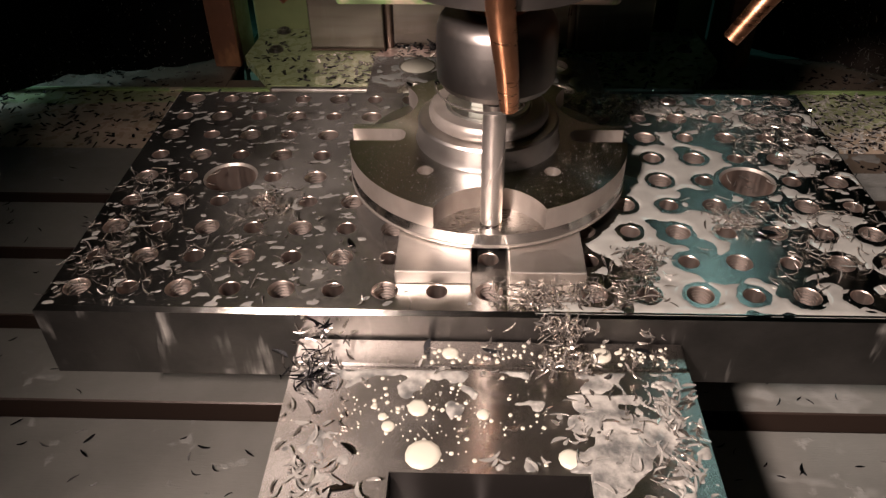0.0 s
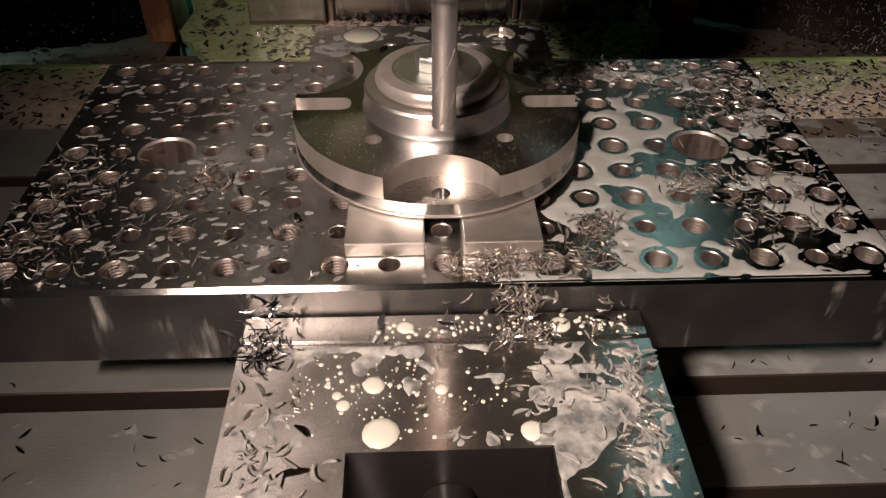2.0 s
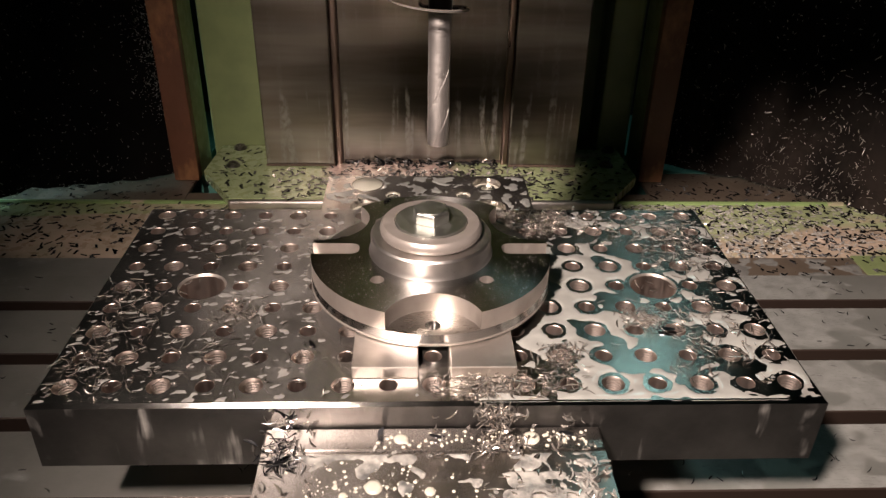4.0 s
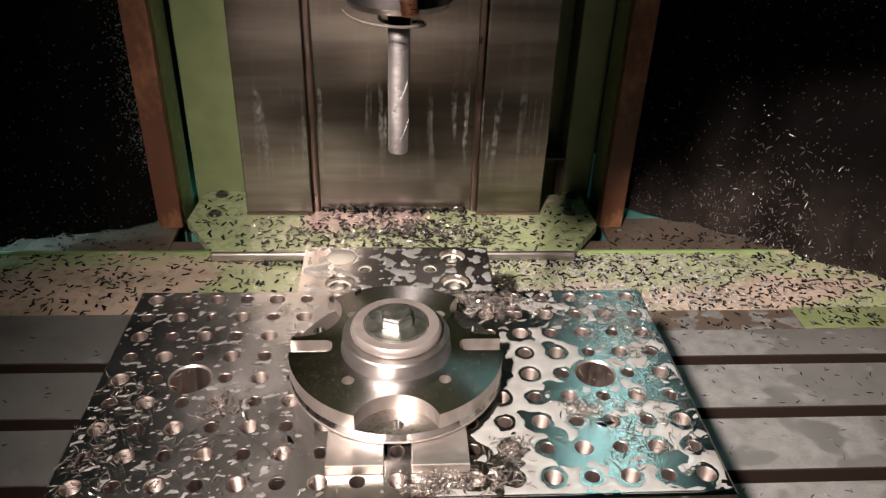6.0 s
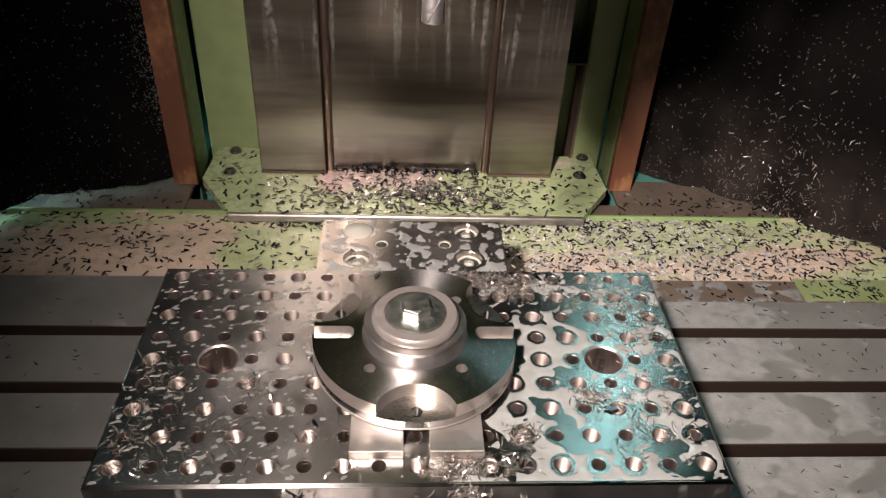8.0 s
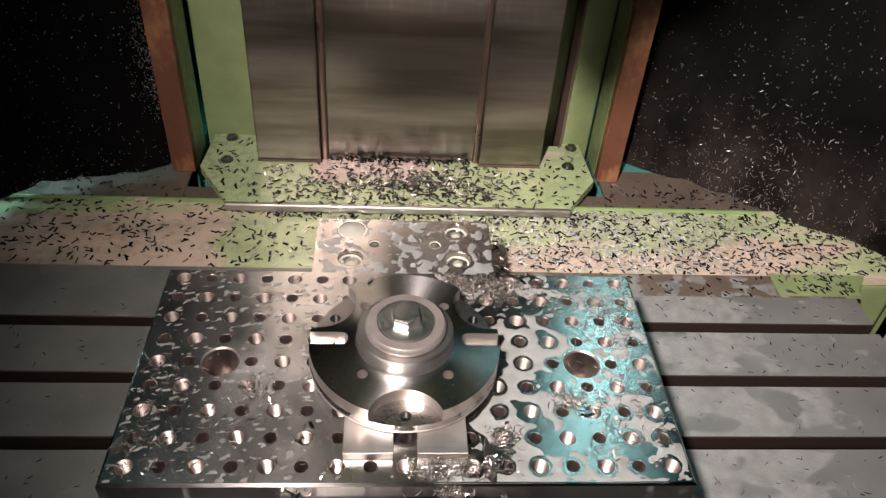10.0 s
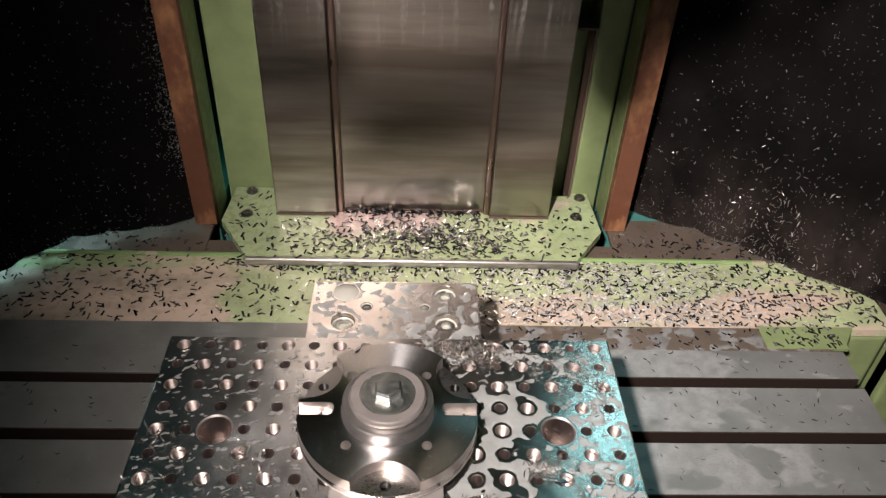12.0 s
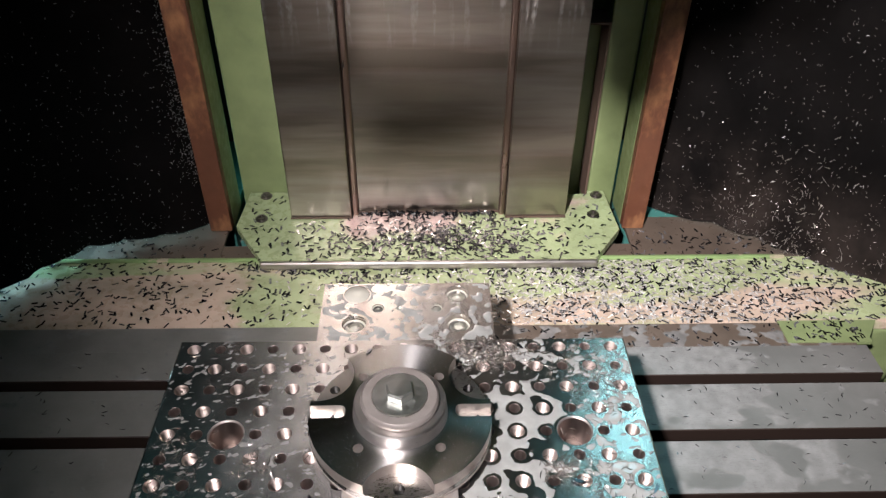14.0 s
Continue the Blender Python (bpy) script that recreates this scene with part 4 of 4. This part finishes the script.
def wet():
    def on_plate(x, y):
        if math.hypot(x, y) < 0.079 or (abs(x) < 0.05 and -0.098 < y < 0):
            return -1
        d = near_hole(x, y, 0.0022 + 0.0026 * max(0, cloud(x, y, 30, 6.5)) + 0.0012 * cloud(x, y, 160, 2.0))
        edge = min(0.213 - abs(x), y + 0.113, 0.110 - y)
        if x < 0.02:
            return -1
        bias = 0.16 - 6.0 * max(0, abs(x - 0.105) - 0.030) - 7.0 * max(0, y - 0.030) - 0.5 * max(0, 1 - near_hole(x, y, 0.0) / 0.004)
        return min((cloud(x, y * 1.25, 34, 1.5) * 1.5 + bias) * 1.6, d * 420, edge * 300)

    def splashes(x, y):
        if math.hypot(x, y) < 0.079:
            return -1
        d = near_hole(x, y, 0.001)
        edge = min(0.213 - abs(x), y + 0.113, 0.110 - y)
        u, v = x * 0.9 + y * 0.35, y - x * 0.3
        bias = -0.50 - 4 * max(0, x + 0.09) if x < 0.03 else -0.46 - (2 if x < 0.15 and y < 0.05 else 0)
        return min(cloud(u * 0.55, v, 215, 4.2) * 1.3 + bias + 0.01, d * 420, edge * 300)

    puddle("coolant_puddle", -0.2155, 0.2155, -0.1155, 0.1125, PLATE_Z, on_plate, 0.0014, "milky coolant puddles lying between the holes of the plate", MILK, 0.0006)
    puddle("coolant_splashes", -0.2155, 0.2155, -0.1155, 0.1125, PLATE_Z, splashes, 0.0011, "small grey splashes of drying coolant on the plate", FILM, 0.0003)

    def on_jaw(x, y):
        edge = min(0.0895 - abs(x), y + 0.2125, -0.1345 - y) * 300
        slot = -1 if (-0.0425 < x < 0.040 and y < -0.1885) else 1
        leaf = 0.34 - 1.5 * abs(cloud(x + 0.3 * y, y * 0.8, 170, 2.3)) + 0.35 * cloud(x, y, 60, 9.1)
        side = max(math.exp(-((x - 0.075) / 0.017) ** 2), math.exp(-((x + 0.072) / 0.015) ** 2) * (1.0 if y < -0.170 else 0.62))
        f = (leaf - 1.1 * (1 - side)) if y < -0.136 else -1
        f = max(f, cloud(x, y, 48, 7.7) * 1.2 - 0.55 + 1.1 * math.exp(-((x - 0.045 - (y + 0.165) * 0.6) / 0.026) ** 2) * (1 if y < -0.148 else 0.3) + 0.15 * math.exp(-((x - 0.08) / 0.012) ** 2) + 0.5 * math.exp(-((y + 0.1355) / 0.003) ** 2))
        return min(f, edge, slot)

    puddle("coolant_smear", -0.0905, 0.0905, -0.2135, -0.1335, 0.9825, on_jaw, 0.0009, "milky coolant and foam drying on the moving vise jaw", FROTH, 0.0017)

    def on_fixed(x, y):
        d = min(math.hypot(x - a, y - b) for a, b in ((0.0555, 0.2), (0.0555, 0.154), (-0.0525, 0.154), (-0.0525, 0.199), (-0.029, 0.177), (0.033, 0.177))) - 0.0150
        edge = min(x + 0.087, 0.090 - x, y - 0.118, 0.215 - y) * 300
        return min(cloud(x, y, 95, 11.3) * 1.3 - 0.12, edge, d * 300)

    puddle("coolant_smear", -0.0885, 0.0915, 0.1165, 0.2165, 0.9805, on_fixed, 0.0012, "grey milky coolant smeared over the fixed vise jaw", MILK, 0.0006)

    def on_ledge(x, y):
        return min(cloud(x * 0.7, y, 62, 5.1) * 1.4 - 0.12 - 3 * max(0, 0.16 - x), (y - 0.232) * 300, (0.2745 - y) * 300, (0.552 - x) * 300)

    puddle("coolant_smear", 0.08, 0.555, 0.231, 0.2755, 0.857, on_ledge, 0.0016, "whitish coolant blotches on the table's brown rear ledge", FILM, 0.0005)
    rng = random.Random(8)
    spots = []
    for _ in range(230):
        x, y = rng.gauss(-0.025, 0.026), rng.gauss(-0.158, 0.014)
        if -0.186 < y < -0.138 and abs(x) < 0.085:
            spots.append((x, y, rng.choice((0.0003, 0.0004, 0.0004, 0.0006, 0.0011)), 0.0004))
    spots += [(-0.031, -0.157, 0.0050, 0.0012), (-0.003, -0.160, 0.0030, 0.001), (-0.028, -0.181, 0.0074, 0.0016), (0.032, -0.182, 0.0052, 0.0015), (-0.046, -0.162, 0.0022, 0.0008), (-0.043, -0.167, 0.003, 0.0008)]
    drops("coolant_drops", spots, 0.9825, "round drops of cream coolant on the moving vise jaw", CREAM)
    spots = [(rng.uniform(-0.03, 0.085), rng.uniform(-0.131, -0.119), rng.choice((0.0005, 0.0008, 0.0012)), 0.0005) for _ in range(110)]
    spots += [(-0.018, -0.125, 0.004, 0.001), (0.052, -0.125, 0.005, 0.001)]
    drops("coolant_drops", spots, 0.9838, "small round coolant drops on the jaw plate", CREAM)
    spots = [(rng.uniform(-0.033, 0.031), rng.uniform(-0.26, -0.217), rng.choice((0.0006, 0.001, 0.0016, 0.0025)), 0.0006) for _ in range(40)]
    drops("coolant_drops", spots, 0.966, "round coolant drops on the nut block", CREAM)


def litter():
    rng = random.Random(21)

    def free(x, y):
        return near_hole(x, y, -0.002) > 0 and math.hypot(x, y) > 0.08 and not (abs(x) < 0.048 and -0.097 < y < 0)

    # curls on the plate: dense at both outer sides, nests over some holes
    for cx, cy, sx, sy, n in ((-0.195, -0.085, 0.014, 0.02, 90), (-0.19, -0.03, 0.016, 0.02, 90), (0.17, -0.05, 0.022, 0.022, 170), (0.19, 0.05, 0.014, 0.03, 190), (0.068, 0.092, 0.026, 0.011, 520),
                              (0.028, -0.105, 0.012, 0.006, 210), (0.055, -0.100, 0.02, 0.008, 120), (0.075, -0.075, 0.006, 0.006, 80), (0.13, -0.04, 0.007, 0.007, 90), (-0.12, -0.03, 0.008, 0.008, 60),
                              (0.15, 0.075, 0.02, 0.018, 110), (-0.13, 0.06, 0.05, 0.03, 50), (-0.06, -0.08, 0.03, 0.02, 40), (-0.15, -0.07, 0.03, 0.02, 80)):
        spots = []
        for _ in range(n):
            x, y = rng.gauss(cx, sx), rng.gauss(cy, sy)
            if abs(x) < 0.212 and -0.113 < y < 0.109 and math.hypot(x, y) > 0.079:
                spots.append((x, y, PLATE_Z + 0.0008 + abs(rng.gauss(0, 0.0016)), 0.5))
        dense = n / (sx * sy) > 500000
        chips("swarf_nest" if dense else "swarf", spots, "tangled nest of bright steel swarf on the fixture plate" if dense else "bright curled steel swarf strewn over the fixture plate",
              SWARF, (0.0030, 0.0090), (0.00035, 0.0009), 1.1, n, rides=True)
    spots = []
    while len(spots) < 800:
        x, y = rng.uniform(-0.075, 0.075), rng.uniform(-0.075, 0.075)
        if 0.045 < math.hypot(x, y) < 0.075 and abs(y) > 0.01 and all(math.hypot(x - BITE_D * math.cos(radians(a)), y - BITE_D * math.sin(radians(a))) > BITE_R + 0.001 for a in (30, 150, 270)):
            spots.append((x, y, Z1 + 0.0001, 0.2))
    chips("metal_dust", spots, "fine glittering metal dust on the turned disc", SPECK, (0.0002, 0.0005), (0.0002, 0.0004), 0.3, 14, thick=0.0001, rides=True, bits=1)
    # down the front of the plate on to the vise jaw
    spots = []
    for cx, n in ((0.033, 70), (0.045, 30), (-0.078, 35), (0.075, 20), (-0.03, 6), (0.005, 6)):
        for _ in range(n):
            u = rng.random()
            y = -0.117 - 0.02 * u
            spots.append((rng.gauss(cx, 0.007), y - abs(rng.gauss(0, 0.002)), 0.998 - 0.012 * min(1, u * 3) + abs(rng.gauss(0, 0.001)) if u < 0.33 else 0.9845 + abs(rng.gauss(0, 0.001)), 0.8))
    for _ in range(30):
        x, y = rng.gauss(0.078, 0.009), rng.uniform(-0.205, -0.135)
        if x < 0.089:
            spots.append((x, y, 0.9838, 0.3))
    for _ in range(25):
        x, y = rng.gauss(0.045, 0.016), rng.gauss(-0.168, 0.010)
        if abs(x) < 0.088 and not (x < 0.042 and y < -0.187):
            spots.append((x, y, 0.9838, 0.25))
    for _ in range(22):
        x, y = rng.gauss(-0.075, 0.012), rng.uniform(-0.21, -0.14)
        if x > -0.089:
            spots.append((x, y, 0.9835, 0.25))
    chips("swarf", spots, "steel swarf and foam-wet chips on the moving vise jaw", SWARF, (0.003, 0.0080), (0.0007, 0.0018), 1.6, 4, rides=True)
    spots = [(-0.080 + rng.gauss(0, 0.0045), -0.1185 - 0.03 * u - abs(rng.gauss(0, 0.001)), 0.999 - 0.0145 * min(1, u * 2.2) + abs(rng.gauss(0, 0.0012)), 0.9) for u in [rng.random() for _ in range(70)]]
    chips("swarf_tuft", spots, "dark tuft of swarf hanging from the plate's edge on to the jaw", FLAKE, (0.004, 0.011), (0.0005, 0.0014), 1.2, 31, rides=True, bits=4)
    spots = [(0.036 + rng.gauss(0, 0.006), -0.1165 - 0.004 * rng.random(), 1.0 - 0.016 * rng.random(), 1.2) for _ in range(80)]
    chips("swarf_tuft", spots, "bright tuft of swarf hanging down the plate's front face", SWARF, (0.004, 0.010), (0.0004, 0.0010), 1.0, 32, rides=True, bits=4)
    # leaf-shaped chips soaked in foam along both sides of the jaw and in its middle
    for cx, sx, y0, y1, n in ((0.079, 0.0065, -0.211, -0.137, 170), (0.066, 0.010, -0.211, -0.165, 70), (-0.078, 0.007, -0.211, -0.165, 75), (-0.064, 0.010, -0.211, -0.188, 45), (0.045, 0.013, -0.184, -0.158, 80), (0.02, 0.020, -0.188, -0.180, 40), (-0.082, 0.004, -0.165, -0.138, 26)):
        spots = []
        for _ in range(int(n * 0.2)):
            x, y = rng.gauss(cx, sx), rng.uniform(y0, y1)
            if abs(x) < 0.088 and not (-0.044 < x < 0.0415 and y < -0.187):
                spots.append((x, y, 0.9836 + abs(rng.gauss(0, 0.0004)), 0.14))
        chips("wet_chips", spots, "leaf-shaped chips soaked in grey coolant foam on the vise jaw", FOAM, (0.0040, 0.0100), (0.0008, 0.0019), 1.2, n, thick=0.0005, rides=True, bits=5)
    # flat dark flakes on the trough deck
    spots = []
    for _ in range(2000):
        x = rng.uniform(-0.1, 0.65) if rng.random() < 0.74 else rng.uniform(-0.62, -0.02)
        y = rng.uniform(0.281, 0.410)
        if -0.10 < x < 0.10 and rng.random() < 0.3:
            continue
        spots.append((x, y, 0.8543 + abs(rng.gauss(0, 0.0007)), 0.2))
    for _ in range(260):
        spots.append((rng.uniform(-0.24, 0.26), rng.gauss(0.392, 0.007), 0.8545 + abs(rng.gauss(0, 0.001)), 0.2))
    chips("flakes", [s for s in spots if s[1] < 0.4075], "flat dark blued chips scattered on the green trough", FLAKE, (0.0046, 0.0098), (0.0014, 0.0029), 0.35, 6, rides=True, bits=1)
    spots = [(rng.gauss(0.26, 0.16), rng.uniform(0.281, 0.407), 0.8545 + abs(rng.gauss(0, 0.0006)), 0.3) for _ in range(2100)]
    chips("flakes", [s for s in spots if -0.3 < s[0] < 0.62], "bright silver chips among the dark ones on the green trough", SILVER, (0.003, 0.0085), (0.0010, 0.0022), 0.3, 16, rides=True, bits=1)
    # flakes on the column's foot, thickest in the middle
    spots = []
    for _ in range(1300):
        x, y = (rng.gauss(0.02, 0.085), rng.gauss(0.44, 0.028)) if rng.random() < 0.72 else (rng.uniform(-0.27, 0.28), rng.uniform(0.39, 0.56))
        if y < 0.392 or (abs(x) < 0.112 and y > 0.502) or (0.105 < abs(x) < 0.21 and y > 0.488) or y > 0.548:
            continue
        if abs(x) > 0.228 + (y - 0.39) * 0.75 or abs(x) > 0.28:
            continue
        spots.append((x, y, 0.8686 + abs(rng.gauss(0, 0.0007)), 0.2))
    for _ in range(160):
        spots.append((rng.uniform(-0.10, 0.10), 0.5005 - abs(rng.gauss(0, 0.003)), 0.869 + abs(rng.gauss(0, 0.003)), 0.6))
    chips("flakes", spots, "flat dark blued chips heaped on the column's green foot plate", FLAKE, (0.0050, 0.0100), (0.0015, 0.0030), 0.35, 7, bits=1)
    # brown ledge
    spots = [(rng.uniform(0.29, 0.55) if rng.random() < 0.85 else rng.uniform(-0.5, -0.3), rng.uniform(0.42, 0.485), 0.8470, 0.15) for _ in range(170)]
    chips("flakes", spots, "dark chips on the brown ledge", FLAKE, (0.0043, 0.0100), (0.0014, 0.0030), 0.35, 8, bits=1)
    # rear ledge of the table
    spots = [(rng.uniform(0.10, 0.55), rng.uniform(0.233, 0.276), 0.8577, 0.12) for _ in range(110)]
    chips("flakes", spots, "small chips on the table's oily rear ledge", FLAKE, (0.0034, 0.0085), (0.0012, 0.0026), 0.35, 9, rides=True, bits=1)
    spots = [(rng.uniform(0.475, 0.568), rng.uniform(0.242, 0.276), 0.8592, 0.15) for _ in range(60)]
    chips("flakes", spots, "dark chips on the green tongue at the trough's corner", FLAKE, (0.004, 0.009), (0.0014, 0.0028), 0.3, 17, rides=True, bits=1)
    # small curls on the table's lands
    spots = []
    for _ in range(800):
        x = rng.uniform(0.10, 0.55) if rng.random() < 0.7 else rng.uniform(-0.60, -0.10)
        y = rng.uniform(-0.28, 0.225)
        if min(abs(y - s) for s in SLOTS) > 0.012 and not (-0.10 < x < 0.10):
            spots.append((x, y, TABLE_Z + 0.0007, 0.15))
    chips("swarf", spots, "small grey chips lying in the coolant film on the table", FLAKE, (0.004, 0.008), (0.0005, 0.0012), 0.9, 10, rides=True)
    # pale specks caught on the bellows
    spots = []
    for _ in range(3200):
        side = 1 if rng.random() < 0.45 else -1
        s, u = rng.random() * 4.6, rng.random() ** 1.2 * 0.85
        if side < 0 and rng.random() < 0.6:
            s, u = abs(rng.gauss(0.06, 0.20)), rng.triangular(0.24, 0.85, 0.36)
        p = cloth(side, s, u) + Vector((-side * 0.004, -0.005, 0))
        spots.append((p.x, p.y, p.z, 1.4))
    chips("specks", spots, "pale fine chips caught on the black bellows cloth", SPECK, (0.0008, 0.0034), (0.0003, 0.0008), 0.6, 11, bits=2)
    spots = []
    for _ in range(230):
        p = cloth(1, rng.gauss(2.5, 0.9) % 4.5, abs(rng.gauss(0.18, 0.18)) % 0.7) + Vector((-0.004, -0.006, 0))
        spots.append((p.x, p.y, p.z, 1.4))
    chips("specks", spots, "larger bright chips stuck to the black bellows cloth", SPECK, (0.003, 0.010), (0.0005, 0.0013), 0.6, 12, bits=2)


CHIPS = [(0.185, -0.098, 0.864, 0.010, 0.0028), (0.258, -0.094, 0.864, 0.011, 0.0028), (0.225, -0.121, 0.864, 0.010, 0.0022), (-0.24, -0.086, 0.864, 0.011, 0.0024), (-0.239, -0.097, 0.864, 0.010, 0.002),
         (-0.168, -0.091, 0.864, 0.010, 0.002), (0.267, -0.117, 0.864, 0.008, 0.003), (-0.060, -0.199, 0.9833, 0.016, 0.0045), (-0.058, -0.180, 0.9833, 0.010, 0.003), (-0.029, -0.123, 0.9846, 0.013, 0.0042),
         (0.001, -0.125, 0.9846, 0.011, 0.003), (0.071, -0.123, 0.9846, 0.010, 0.003), (-0.071, -0.064, 1.0, 0.010, 0.0035), (-0.040, -0.088, 1.0, 0.008, 0.003), (-0.030, 0.068, 1.0288, 0.010, 0.004),
         (-0.056, 0.163, 0.9806, 0.010, 0.004), (-0.0585, 0.001, 1.0166, 0.012, 0.005), (-0.055, -0.002, 1.0170, 0.010, 0.004), (0.066, 0.001, 1.0166, 0.008, 0.004),
         (-0.096, -0.128, 0.9846, 0.012, 0.003), (-0.078, -0.140, 0.9833, 0.014, 0.004), (0.112, 0.100, 1.0003, 0.011, 0.005), (0.144, -0.052, 1.0012, 0.013, 0.005), (0.206, -0.06, 1.001, 0.016, 0.003)]


def loose_chips():
    """Single chips that stand out by their size."""
    rng = random.Random(3)
    for x, y, z, ln, wd in CHIPS:
        verts, faces = swarf([(0, 0, 0, 0.08)], (ln * 0.75, ln * 0.8), (wd * 0.7, wd * 0.75), 0.7, 0.0006, rng.randrange(99), 6)
        me = bpy.data.meshes.new("metal_chip")
        me.from_pydata(verts, [], faces)
        me.materials.append(BLUED)
        ob = tagged(new("metal_chip", me), "single dark blued steel chip, slightly curled", "metal chip", "large loose chips")
        ob.location = (x, y, z + 0.0006)
        RIDERS.append(ob)


cabin()
column()
guide_posts()
bellows()
back_ledge()
table()
trough()
wiper_rod()
vise()
plate()
parallels()
workpiece()
HEAD = spindle()
COVER = way_cover()
wet()
litter()
loose_chips()


def motions():
    """The head climbs off the work; later the table slides along X with all that stands on it."""
    climb = [(0.0, 1.0168), (1.3, 1.0168), (1.5, 1.030), (2.0, 1.052), (2.5, 1.069), (3.0, 1.085), (3.5, 1.107), (4.2, 1.136), (6.5, 1.2305), (7.0, 1.251), (7.5, 1.272), (8.2, 1.301), (9.2, 1.343), (10.2, 1.385), (10.9, 1.414), (11.25, 1.424), (11.6, 1.425), (14.0, 1.425)]
    walk(HEAD, [(t, pose(TOOL_X, TOOL_Y, z)) for t, z in climb])
    drawn = [(0.0, 0.728), (1.3, 0.728), (1.5, 0.738), (4.2, 0.850), (6.5, 0.947), (7.5, 0.991), (8.2, 1.020), (10.9, 1.131), (11.2, 1.138), (11.5, 1.139), (14.0, 1.139)]
    walk(COVER, [(t, pose(0, 0.53, z)) for t, z in drawn])
    for ob in RIDERS:
        x, y, z = ob.location
        walk(ob, [(t, pose(x + dx, y, z)) for t, dx in SHIFT])


motions()
